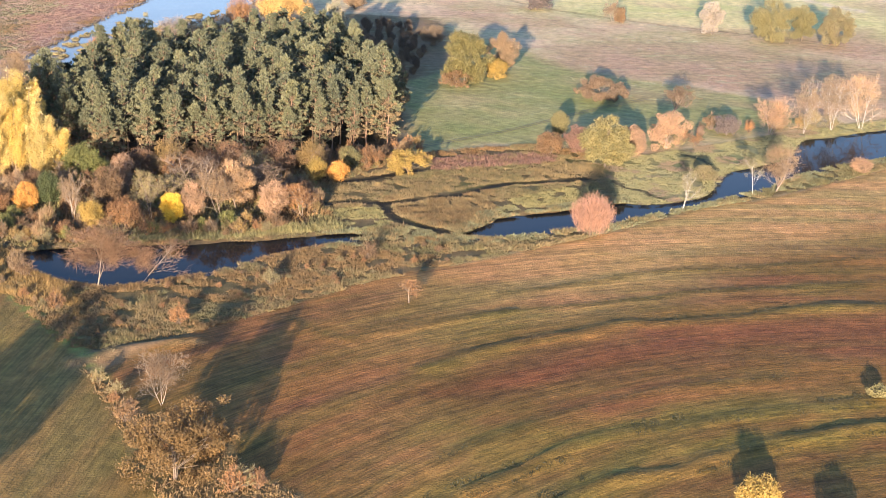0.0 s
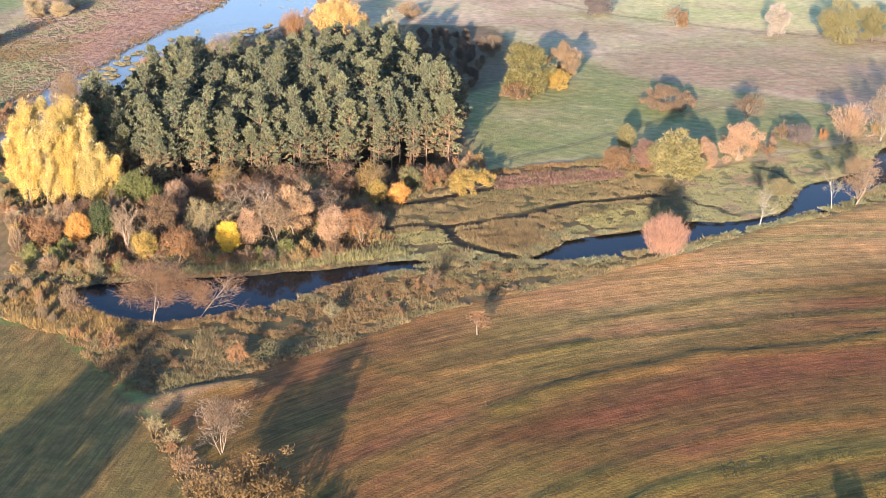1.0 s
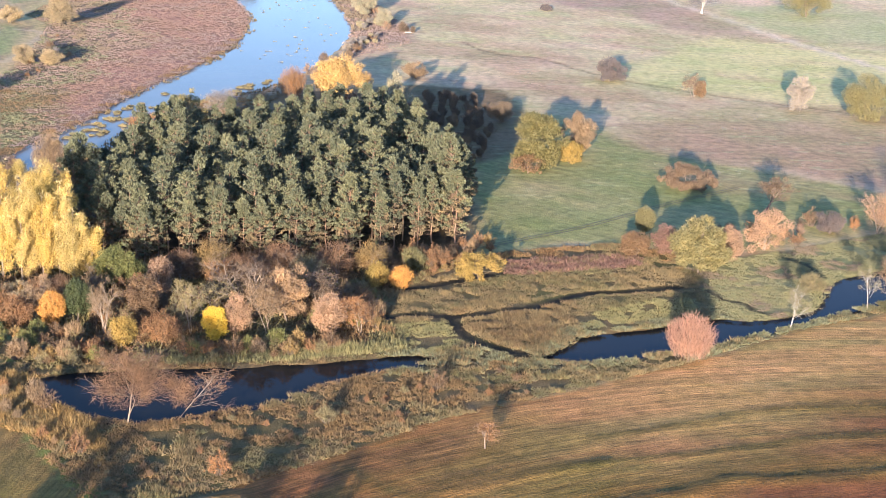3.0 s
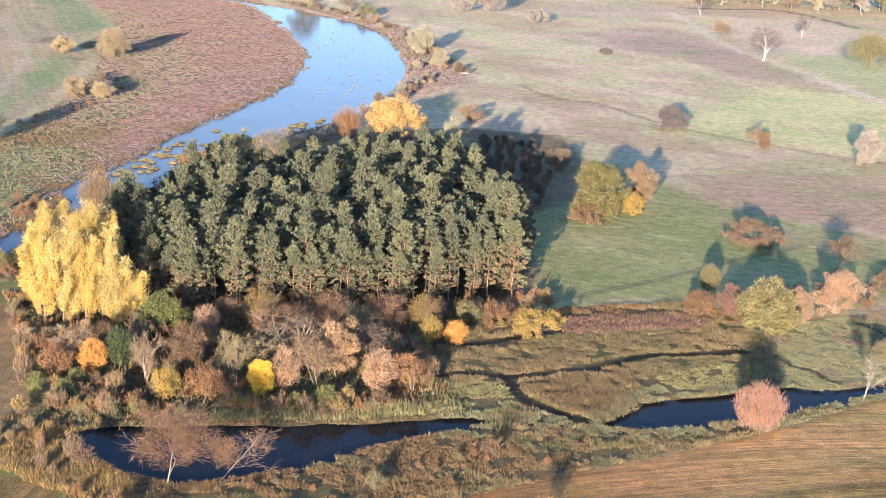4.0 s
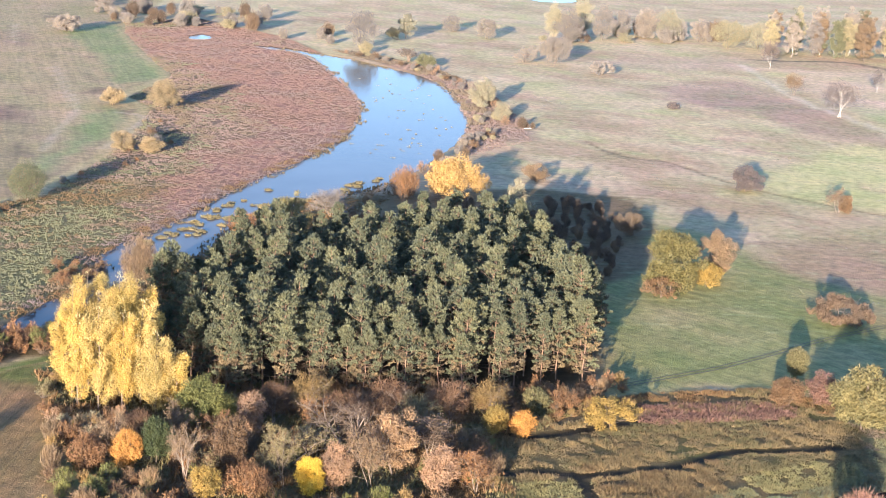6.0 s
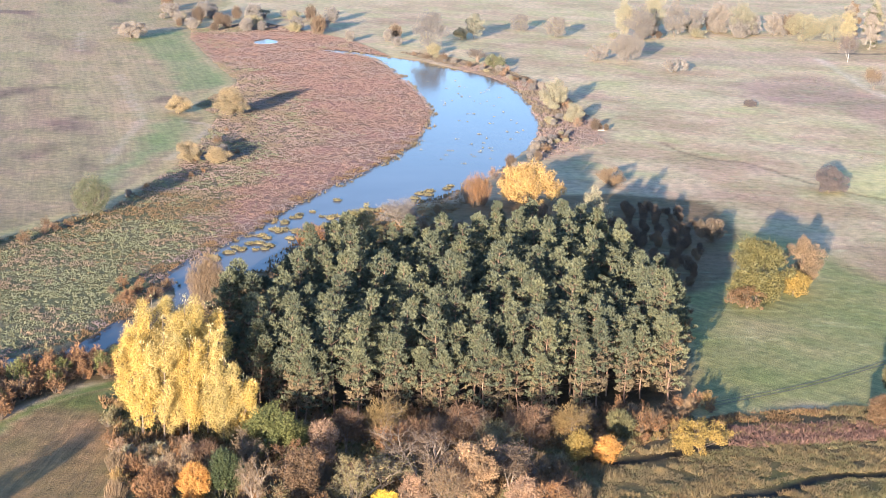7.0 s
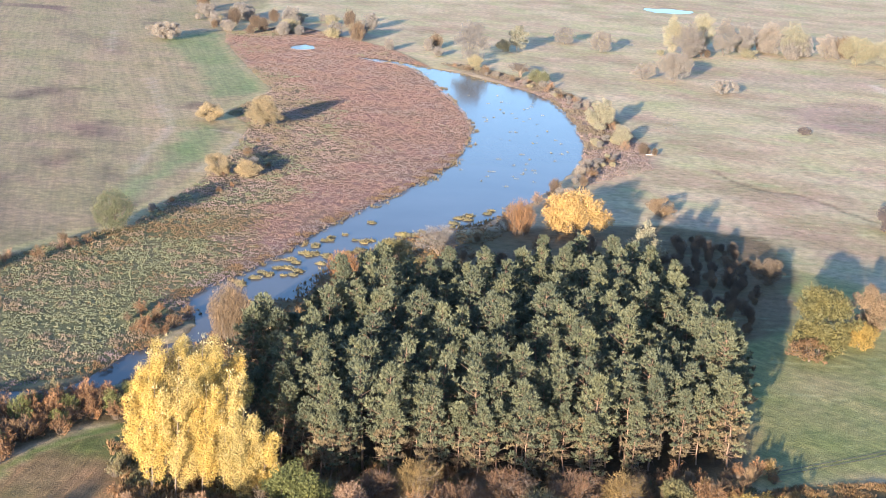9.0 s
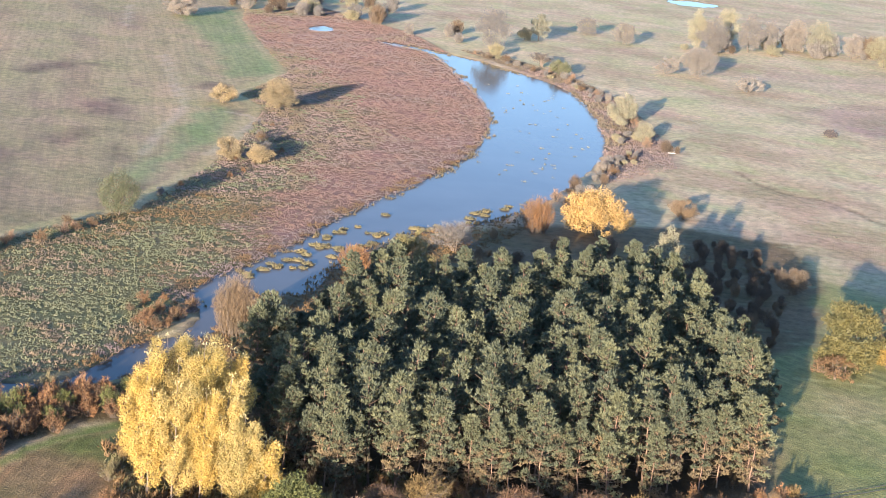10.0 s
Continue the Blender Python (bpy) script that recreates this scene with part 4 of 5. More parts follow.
# ---- scattering ----
def inside(rng, outline, n, keep=None):
    """n random spots in an outline that pass keep(x, y)."""
    outline = np.array(outline, float)
    lo, hi = outline.min(0), outline.max(0)
    got = np.zeros((0, 2))
    for _ in range(60):
        p = rng.uniform(lo, hi, (max(4 * n, 200), 2))
        p = p[depth(p[:, 0], p[:, 1], outline) > 0]
        if keep is not None and len(p):
            p = p[keep(p[:, 0], p[:, 1])]
        got = np.concatenate([got, p])
        if len(got) >= n:
            break
    return got[:n]


def dry(x, y):
    return np.maximum(depth(x, y, RIVER), depth(x, y, STREAM)) < -0.3


def wading(x, y):
    return np.maximum(depth(x, y, RIVER), depth(x, y, STREAM)) < 0.9


def reeds(label, material, spots, height, width, per, seed, lift=0.0, lean=0.25, clump=0.35):
    """Tufts of reed blades that part outwards from their stools, far too many to count."""
    rng = np.random.default_rng(seed)
    n = len(spots)
    tall = height * (0.5 + 0.8 * rough(spots[:, 0], spots[:, 1], 5, seed)) * rng.uniform(0.6, 1.25, n)
    off = rng.normal(size=(n * per, 3)) * (clump, clump, 0)
    at = np.repeat(np.c_[spots, np.full(n, lift)], per, 0) + off
    way = np.array([0.12, 0.1, 1.0]) + off * 0.9 + lean * rng.normal(size=(n * per, 3)) * (1, 1, 0.4)
    v, f = spikes(rng, at, way, np.repeat(tall, per) * (1.15 - 0.5 * np.minimum(1, np.linalg.norm(off, axis=1))), width)
    tagged(new("reeds", mesh_of("reeds", v, f, material)), label, "reeds", kind="stuff")


rng = np.random.default_rng(5)
spots = inside(rng, MARSH, 38000, lambda x, y: wading(x, y) & (np.min([away(x, y, c) for c in CREEK_SHADE], 0) > 1.2 + 1.2 * speckle(x, y, 5, 60)) & (speckle(x, y, 2.6, 61) > 0.3) & (np.min([away(x, y, c) for c in DITCHES], 0) > 0.7))
pick = 0.6 * rough(spots[:, 0], spots[:, 1], 16, 53) + 0.5 * rough(spots[:, 0], spots[:, 1], 5, 52) - 0.02 + 0.12 * rng.normal(size=len(spots)) + 0.15 * (spots[:, 0] > 88)
brown_zone = depth(spots[:, 0] + 3 * rng.normal(size=len(spots)) * 0.4, spots[:, 1], BROWN_REEDS) > 0
green_zone = np.max([depth(spots[:, 0], spots[:, 1], p) for p in GREEN_REEDS], 0) > -0.5
pick = np.where(brown_zone, 0.3, np.where(green_zone, 0.75, pick))
tall = (rough(spots[:, 0], spots[:, 1], 4.5, 59) > 0.55) | (brown_zone & (rough(spots[:, 0], spots[:, 1], 3, 67) > 0.42))
reeds("tall dark brown reeds between the ditches", REED_DARK, spots[brown_zone & (rough(spots[:, 0], spots[:, 1], 6, 68) > 0.5)], 0.9, 0.18, 10, 37, lean=0.8)
reeds("lime-green sedge beside the stream", REED_LIME, spots[green_zone], 0.55, 0.17, 9, 39, lean=0.8)
purple = inside(rng, [(49, 322.5), (62, 325), (73, 328), (82, 331), (80, 337), (70, 337), (50, 333)], 900)
reeds("dark red bramble along the meadow's edge", BRAMBLE, purple, 1.0, 0.35, 8, 40, lean=1.0)
east = (spots[:, 0] > 84 + 10 * rough(spots[:, 0], spots[:, 1], 12, 58)) & (spots[:, 1] > 0.7 * spots[:, 0] + 222)
south = (spots[:, 1] < 268) & (spots[:, 0] < 45) & (0.4 * rough(spots[:, 0], spots[:, 1], 5, 49) + 0.6 * rough(spots[:, 0], spots[:, 1], 14, 48) > 0.52)
reeds("dark brown bramble and dead sedge beside the field", REED_DARK, spots[south], 0.6, 0.17, 10, 33, lean=0.9)
east = east | south
reeds("dry tan reeds standing tall along the stream", REED, spots[tall & (pick < 0.6) & ~east], 0.85, 0.17, 10, 11, lean=0.7)
brink = (depth(spots[:, 0], spots[:, 1], STREAM) > -1.5 - 5 * speckle(spots[:, 0], spots[:, 1], 10, 65)) & ~south & (spots[:, 0] > 20)
rusty = ~south & (depth(spots[:, 0], spots[:, 1], MARSH) < 13 * rough(spots[:, 0], spots[:, 1], 10, 56)) & (spots[:, 1] > 318) & (spots[:, 0] < 96)
reeds("reddish brown sedge at the meadow's edge", REED_RUST, spots[~tall & rusty], 0.7, 0.24, 7, 26, lean=0.7)
reeds("short tan sedge along the stream", REED, spots[~tall & (pick < 0.55) & ~east & ~rusty], 0.45, 0.18, 10, 16, lean=0.9)
reeds("green-brown reeds standing tall along the stream", REED_GREEN, spots[tall & (pick >= 0.6) & ~east & ~green_zone], 0.8, 0.17, 10, 12, lean=0.7)
reeds("yellow-green sedge at the stream's brink", BED_GREEN, spots[brink & ~east], 0.6, 0.28, 6, 35, lean=0.7)
fresh = rough(spots[:, 0], spots[:, 1], 9, 62) > 0.4
reeds("fresh green sedge along the stream", GRASS, spots[east & ~south & fresh], 0.34, 0.18, 9, 19, lean=0.9)
reeds("mixed tan and green sedge along the stream", REED_GREY, spots[east & ~south & ~fresh], 0.38, 0.18, 9, 28, lean=0.8)
reeds("short green-brown sedge along the stream", REED_GREEN, spots[~tall & (pick >= 0.55) & ~east & ~green_zone], 0.45, 0.18, 10, 17, lean=0.9)
spots = inside(rng, REEDBED, 52000, lambda x, y: (depth(x, y, RIVER) < 1.2) & (depth(x, y, REED_POOL) < 0) & (rough(x, y, 6, 47) > 0.2))
shore = -depth(spots[:, 0], spots[:, 1], RIVER)
pick = redness(spots[:, 0], spots[:, 1], shore) + 0.13 * rng.normal(size=len(spots))
grey = 0.5 * rough(spots[:, 0], spots[:, 1], 26, 54) + 0.5 * rough(spots[:, 0], spots[:, 1], 9, 55) + np.clip((spots[:, 1] - 470) / 300, -0.25, 0.15) + 0.06 * rng.normal(size=len(spots)) > 0.56
rim = (shore < 2 + 4 * rough(spots[:, 0], spots[:, 1], 14, 57)) & (spots[:, 1] < 640)
red, clump = (pick + 0.55 * (rough(spots[:, 0], spots[:, 1], 8, 50) - 0.5) + 0.55 * (rough(spots[:, 0], spots[:, 1], 24, 69) - 0.5) > 0.5) & ~rim, rough(spots[:, 0], spots[:, 1], 6, 66) > 0.6
faded = 0.5 * rough(spots[:, 0], spots[:, 1], 11, 72) + 0.5 * rough(spots[:, 0], spots[:, 1], 30, 73) + 0.05 * rng.normal(size=len(spots)) > 0.54
reeds("reddish brown reed bed beside the river", REED_RED, spots[red & ~faded], 0.36, 0.2, 9, 13, lean=1.0)
reeds("faded mauve patches in the reed bed", REED_MAUVE, spots[red & faded], 0.36, 0.2, 9, 48, lean=1.0)
reeds("straw-coloured reed clumps in the reed bed", REED_GREY, spots[~red & ~rim & clump], 0.7, 0.34, 6, 18, lean=0.6)
upper = spots[:, 1] + 60 * rough(spots[:, 0], spots[:, 1], 30, 64) > 560
reeds("dark brown sedge in the reed bed", REED_DARK, spots[~red & ~rim & ~clump & grey & ~upper], 0.5, 0.34, 6, 31, lean=0.8)
reeds("mauve-brown sedge in the reed bed", REED_MAUVE, spots[~red & ~rim & ~clump & grey & upper], 0.42, 0.36, 6, 36, lean=0.8)
reeds("dull green reed bed beside the river", BED_GREEN, spots[~red & ~rim & ~clump & ~grey], 0.5, 0.36, 7, 14, lean=0.8)
far_bank = inside(rng, [(26, 600), (50, 636), (48, 700), (40, 770), (18, 832), (-20, 888), (-34, 884), (8, 815), (24, 740), (27, 690), (26, 640)], 3200, wading)
ruddy = speckle(far_bank[:, 0], far_bank[:, 1], 14, 71) + 0.5 * np.clip((700 - far_bank[:, 1]) / 80, 0, 1) > 0.55
reeds("reddish reeds along the river's far bank", REED_MAUVE, far_bank[ruddy], 0.9, 0.24, 8, 22, lean=0.6)
reeds("pale tan reeds along the river's far bank", REED_GREY, far_bank[~ruddy], 0.9, 0.24, 8, 47, lean=0.6)
near_bank = inside(rng, [(-74, 356), (-66, 350), (-56, 362), (-46, 400), (-38, 430), (-20, 470), (0, 520), (8, 560), (-4, 545), (-30, 502), (-46, 470), (-54, 445), (-63, 415), (-71, 378)], 2600, wading)
reeds("brown reeds between river and wood", REED_RUST, near_bank, 0.6, 0.24, 7, 20, lean=0.6)
rusty = speckle(spots[:, 0], spots[:, 1], 6, 70) > 0.55
reeds("rusty reed fringe at the water's edge", REED_RUST, spots[rim & rusty], 0.6, 0.2, 8, 15, lean=0.7)
reeds("pinkish tan reed fringe at the water's edge", REED_MAUVE, spots[rim & ~rusty], 0.6, 0.2, 8, 46, lean=0.7)

stand = inside(rng, [(-51, 254), (-46, 263), (-38.5, 259), (-34, 246), (-29, 239.5), (-24, 226), (-33, 230), (-41.6, 236), (-49, 243)], 1500, wading)
reeds("golden-brown reeds at the stream's end", GOLDBROWN, stand, 0.9, 0.17, 14, 45, lean=0.8)
reeds("rough brown grass under the field hedge", REED_DARK, inside(rng, HEDGE + (0, 0.0), 1500, lambda x, y: y > 130), 0.6, 0.2, 7, 27, lean=0.8)
tufts = inside(rng, [(80, 440), (150, 400), (240, 470), (250, 640), (210, 860), (100, 900), (40, 860), (55, 640), (60, 540)], 3600, lambda x, y: (rough(x * 0.35, y, 7, 85) > 0.57) & dry(x, y))
kind = rough(tufts[:, 0] * 0.35, tufts[:, 1], 24, 86)
reeds("pale dead grass tussocks in the meadow", HAZE_GREY, tufts[(kind > 0.42) & (kind < 0.52)], 0.22, 0.25, 5, 42, lean=1.0)
reeds("dull brown heath tussocks in the meadow", REED_MAUVE, tufts[kind >= 0.52], 0.16, 0.3, 5, 43, lean=1.0)
reeds("green grass tussocks in the meadow", GRASS, tufts[kind <= 0.42], 0.25, 0.25, 5, 44, lean=1.0)
lit = inside(rng, [(-18, 266.0), (3, 268.0), (25, 274.5), (24, 279), (2, 273), (-18, 270)], 800, wading)
reeds("sunlit yellow-green reeds along the stream's far bank", REED_LIME, lit, 1.1, 0.2, 9, 34, lean=0.5)
under = inside(rng, SCRUB_AND_SHADE, 9000, lambda x, y: dry(x, y) & (y < 338))
shade = rough(under[:, 0], under[:, 1], 7, 64)
reeds("tangled rust-brown bramble and sedge under the shrubs", REED_RUST, under[shade < 0.5], 1.1, 0.3, 7, 29, lean=0.7)
reeds("tangled olive nettles and sedge under the shrubs", REED_GREEN, under[shade >= 0.5], 1.0, 0.3, 7, 30, lean=0.7)
# weeds and stubble of the near field
spots = inside(rng, [(-20, 180), (-6, 212), (29, 240), (74, 266), (126, 299), (150, 310), (150, 140), (10, 140)], 26000, lambda x, y: depth(x, y, FIELD) > 0.5)
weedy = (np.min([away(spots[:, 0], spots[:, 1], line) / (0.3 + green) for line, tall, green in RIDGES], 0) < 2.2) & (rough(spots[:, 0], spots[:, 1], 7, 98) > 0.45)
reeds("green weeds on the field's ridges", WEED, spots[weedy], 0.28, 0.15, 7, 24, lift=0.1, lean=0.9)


# ---- the pine wood ----
def pines():
    rng = np.random.default_rng(77)
    got = []
    for p in inside(rng, WOOD, 9000):
        if all((p[0] - q[0]) ** 2 + (p[1] - q[1]) ** 2 > 4.0**2 for q in got):
            got.append(p)
        if len(got) >= 315:
            break
    made = {}
    edge = depth(np.array([p[0] for p in got]), np.array([p[1] for p in got]), WOOD)
    for p, e in zip(got, edge):
        low = e < 6
        k = int(rng.integers(0, 9)) + (9 if low else 0)
        if k not in made:
            h, w = (16.5, 17.5, 15.5, 18.0, 16.0, 17.0, 14.5, 16.8, 15.8)[k % 9], (4.7, 5.1, 4.4, 5.3, 4.8, 4.3, 4.2, 5.0, 4.0)[k % 9]
            w *= 1.5 if low else 1.3
            (tv, tf), (cv, cf), lower = pine_parts(np.random.default_rng(300 + k), h, w, 0.12 + 0.03 * (k % 6) if low else 0.36, 0.75 if low else 0.0)
            ob = thing("pine_tree", p[0], p[1], 0, "tall Scots pine with a blue-green crown and reddish trunk", "tree", "pines of the wood")
            part("trunk", tv, tf, PINE_BARK, ob)
            part("crown", cv, cf, PINE, ob, also=(*lower, PINE_BROWN) if lower else None)
            made[k] = ob
        else:
            s = rng.uniform(0.78, 1.16) * (0.95 if low and p[1] < 360 else 1.04)
            wide = s * rng.uniform(0.9, 1.12)
            copy_thing(made[k], pose(p[0], p[1], 0, rng.normal() * 2.2, rng.normal() * 2.2, rng.uniform(0, 360)) @ Matrix.Diagonal((wide, wide, s, 1)))


pines()

# yellowing trees at the back of the wood
plant("oak_tree", -24, 432, 19, 10, leafy, YELGREEN, "yellow-green oak at the back of the pines", low=0.2)
plant("oak_tree", 33, 456, 20, 9, leafy, PALE, "pale yellowing oak at the corner of the pines", low=0.3)

# ---- poplars ----
for x, y, h, w, leaf in ((-51, 317, 20.5, 6.6, POPLAR_PALE), (-57, 323, 22.5, 7, POPLAR), (-55, 329, 24, 7.2, POPLAR), (-48.5, 325, 24.5, 7.2, POPLAR), (-44, 321, 21, 6.6, POPLAR_PALE), (-51, 335, 22.5, 7, POPLAR_PALE),
                         (-45.5, 331, 22, 7, POPLAR), (-40.5, 316, 16, 6.4, POPLAR_PALE), (-37, 317, 12.5, 5.4, POPLAR), (-55, 318, 18.5, 5.8, POPLAR), (-52.5, 326, 21, 6.6, POPLAR_PALE), (-47, 318.5, 19, 6.2, POPLAR)):
    plant("poplar_tree", x, y, h, w, poplar, leaf, "tall bright yellow poplar beside the pine wood" if leaf is POPLAR else "tall pale yellow poplar beside the pine wood", group="yellow poplars", bark=GREY_BARK, tips=POPLAR_TIP)

# ---- trees between the stream and the wood ----
plant("maple_tree", -10.3, 279.5, 7.3, 4.2, leafy, LEMON, "small lemon-yellow tree at the stream bank", low=0.06, thick=1.3, trunk=0.1)
plant("maple_tree", -41.3, 288.4, 6.8, 4.7, leafy, ORANGE, "small orange-leaved tree among brown shrubs", low=0.06, thick=1.2, trunk=0.12)
plant("maple_tree", -22.3, 306, 8.6, 4.8, leafy, PINK, "slender pinkish tree before the dark pines", low=0.08, trunk=0.12)
plant("maple_tree", 2.5, 291, 11.4, 9.7, leafy, GOLD, "pale gold broad-crowned tree near the stream", low=0.08, trunk=0.2, stems=2)
plant("maple_tree", 10.6, 283.2, 8.4, 6.6, leafy, PINK, "pinkish brown round tree at the reeds", low=0.06, trunk=0.14, stems=2)
plant("maple_tree", -6.7, 282, 8.3, 5.2, leafy, PINK, "dusty pink tree beside the lemon-yellow one", low=0.1, thick=0.7, trunk=0.12)
plant("maple_tree", -27, 274.4, 6.2, 5.0, leafy, MUSTARD, "mustard-yellow shrubby tree above the stream", low=0.05, trunk=0.12, stems=2)
plant("maple_tree", -20, 276.6, 6.3, 7.0, leafy, RUST, "rust-brown spreading tree above the stream", low=0.08, thick=0.7, trunk=0.14, stems=2)
plant("bare_tree", -5.9, 297.7, 11.6, 12, twiggy, GREYTWIG, "leafless pale-limbed tree before the pines", bark=GREY_BARK, stems=2)
plant("bare_tree", -13.4, 293.6, 7.8, 9, twiggy, OLIVE, "leaning half-bare olive tree before the pines", bark=GREY_BARK, stems=2, leaves=500, lean=0.3)
plant("alder_tree", -36.8, 290.5, 8.6, 5.2, leafy, DARKGREEN, "dark green alder among autumn shrubs", low=0.08, trunk=0.14)
plant("bare_tree", -31, 283.8, 10.5, 5.5, twiggy, TANTWIG, "slim bare brown tree with thin stems", bark=GREY_BARK, stems=3, leaves=250)
plant("bare_tree", -22.7, 238.6, 12.4, 11.5, hazy, RUSSET, "bare rust-brown alder standing at the stream", bark=GREY_BARK, twigs=6, trunk=0.11, low=0.1, forks=(10, 5, 4), haze=7500, twig=0.05)
plant("bare_tree", -14.5, 241, 8.2, 6.5, hazy, RUSSET, "small bare willow over the dark water", bark=GREY_BARK, lean=0.35, twigs=5, trunk=0.08, low=0.1, forks=(8, 5, 3), haze=2600, twig=0.05)
plant("alder_tree", -32, 308, 11, 9, leafy, GREEN, "olive green tree below the poplars", low=0.1, trunk=0.2, stems=2)
plant("alder_tree", -27.5, 310, 7, 4.6, leafy, GREEN, "dark green tree at the foot of the pines", low=0.1, trunk=0.15)
plant("maple_tree", 25.9, 312.6, 4.9, 4.6, leafy, ORANGE, "small orange bush-like tree at the wood's edge", low=0.05, trunk=0.1, stems=2)
plant("maple_tree", 21.1, 313, 5.2, 4.6, leafy, MUSTARD, "small yellow tree at the wood's edge", low=0.05, trunk=0.1, stems=2)
plant("maple_tree", 29.6, 326.8, 5, 4.8, leafy, YELGREEN, "small yellow-green tree at the wood's edge", low=0.05, trunk=0.1, stems=2)
plant("willow_shrub", 42.9, 319, 6.2, 11.4, leafy, MUSTARD, "broad mustard-yellow willow bush by the marsh", "shrub", low=0.0, trunk=0.1, stems=4)
plant("willow_shrub", 76.6, 270, 8.4, 9.8, fan, SALMON, "salmon-pink willow bush fanning out over the bank", "shrub", rods=900, sprays=8)

for x, y, h, w, leaf, label in ((-24, 287, 10.5, 6.5, BROWN, "brown alder among autumn shrubs"), (-48, 287, 6, 5.5, RUST, "rust-brown tree at the field corner")):
    plant("alder_tree", x, y, h, w, leafy, leaf, label, low=0.03, thick=0.7, trunk=0.14, stems=2, wild=0.1)
for x, y, h, w, leaf, label in ((-15, 283, 11, 7, OLIVE, "olive half-bare alder above the stream"), (-1, 284, 11, 6.5, TANTWIG, "tan half-bare alder above the stream"), (16, 284, 8, 6.5, RUST, "rust-brown half-bare sallow at the reeds"),
                                (-28, 297, 8, 6, RUST, "rust-brown half-bare alder before the pines"), (-35, 301, 8.5, 5.5, TANTWIG, "tall tan half-bare alder before the pines"),
                                (9, 300, 8, 7, GREYTWIG, "grey-brown bare tree before the pines"), (-12, 308, 8, 6, RUST, "bare brown tree before the pines"), (-45, 293, 9, 6, TANTWIG, "tan bare sallow at the field corner")):
    plant("alder_tree", x, y, h, w, twiggy, leaf, label, bark=GREY_BARK, low=0.1, leaves=900, twigs=7, trunk=0.09, stems=2, forks=(8, 5, 3))

for x, y, h, w, leaf, label in ((-19, 313, 8.5, 7, RUSSET, "russet bare tree at the foot of the pines"), (-13.5, 317, 9.5, 7, GOLDBROWN, "golden-brown thin tree at the foot of the pines"), (-6, 311, 9, 8, RUSSET, "russet bare tree at the foot of the pines"),
                                (0.5, 316, 9.5, 7.5, RUSSET, "russet bare tree at the foot of the pines"), (6.5, 309, 8.5, 7, OLIVE, "olive half-bare tree at the foot of the pines"), (12.5, 316, 9, 8, RUSSET, "russet bare tree at the foot of the pines"),
                                (20, 321, 8, 7, GOLDBROWN, "golden-brown thin tree at the foot of the pines"), (-41, 297, 7.5, 6, RUSSET, "russet bare tree below the poplars")):
    plant("alder_tree", x, y, h, w, hazy, leaf, label, group="bare trees below the pines", bark=GREY_BARK, stems=2, trunk=0.08, twigs=4, haze=2200, twig=0.075)

# ---- trees along the stream ----
plant("oak_tree", 90.9, 325, 13.4, 12.2, leafy, YELGREEN, "round yellow-green oak on the marsh edge", low=-0.02, trunk=0.25, thick=2.5, coarse=1.4)
plant("maple_tree", 99.8, 333, 8.5, 5, leafy, PINK, "pinkish tree beside the round oak", low=0.05, trunk=0.12, stems=2)
plant("maple_tree", 110.4, 343, 9.5, 9.5, leafy, PINK, "half-bare pink tree on the marsh edge", bark=GREY_BARK, low=0.0, thick=0.9, trunk=0.1, stems=4, wild=0.08)
plant("birch_tree", 85.1, 355.2, 6.9, 5, leafy, YELGREEN, "small yellow-green tree in the meadow corner", low=0.1, trunk=0.1)
plant("hazel_shrub", 79.4, 337, 6, 7.4, leafy, BROWN, "brown leafy shrub at the meadow edge", "shrub", low=0.0, trunk=0.08, stems=4)
plant("hazel_shrub", 86.5, 339, 7, 6, leafy, BRAMBLE, "dark red shrub at the meadow edge", "shrub", low=0.0, trunk=0.08, stems=3, thick=0.8)
plant("hazel_shrub", 105.5, 400, 7.2, 15, leafy, GREYTWIG, "wide grey-brown thicket alone in the meadow", "shrub", low=0.0, trunk=0.08, stems=5, thick=1.3)
plant("bare_tree", 119.8, 378, 10, 8, twiggy, BROWN, "brown half-bare tree in the meadow", stems=2, leaves=600)
plant("hazel_shrub", 130, 358, 6, 7.5, leafy, MAUVE, "grey-brown shrub above the stream", "shrub", low=0.0, trunk=0.08, stems=3)
plant("maple_tree", 142, 358, 11.3, 9.5, hazy, PINK, "dusty pink thin tree above the stream", bark=GREY_BARK, trunk=0.1, stems=3, leaves=700)
plant("birch_tree", 151.5, 359.5, 16, 8, hazy, TANTWIG, "leaning pale birch with few tan leaves", bark=BIRCH_BARK, leaves=500, lean=0.15, trunk=0.07, stems=2, twigs=5)
plant("birch_tree", 160, 363.5, 16, 9, hazy, TANTWIG, "leaning pale birch nearly bare", bark=BIRCH_BARK, leaves=400, lean=0.15, trunk=0.07, stems=2, twigs=5)
plant("birch_tree", 169, 365, 16.5, 11, hazy, GOLD, "pale-stemmed birch with some orange leaves", bark=BIRCH_BARK, leaves=700, stems=3, trunk=0.08, twigs=5)
plant("birch_tree", 120, 299.6, 9.6, 5, twiggy, OLIVE, "slim pale birch on the stream bank", bark=BIRCH_BARK, leaves=250, lean=-0.15, trunk=0.06)
plant("bare_tree", 126.4, 302.6, 11.5, 8, hazy, TANTWIG, "bare brown tree leaning over the stream", bark=GREY_BARK, stems=2, leaves=300, twigs=6)
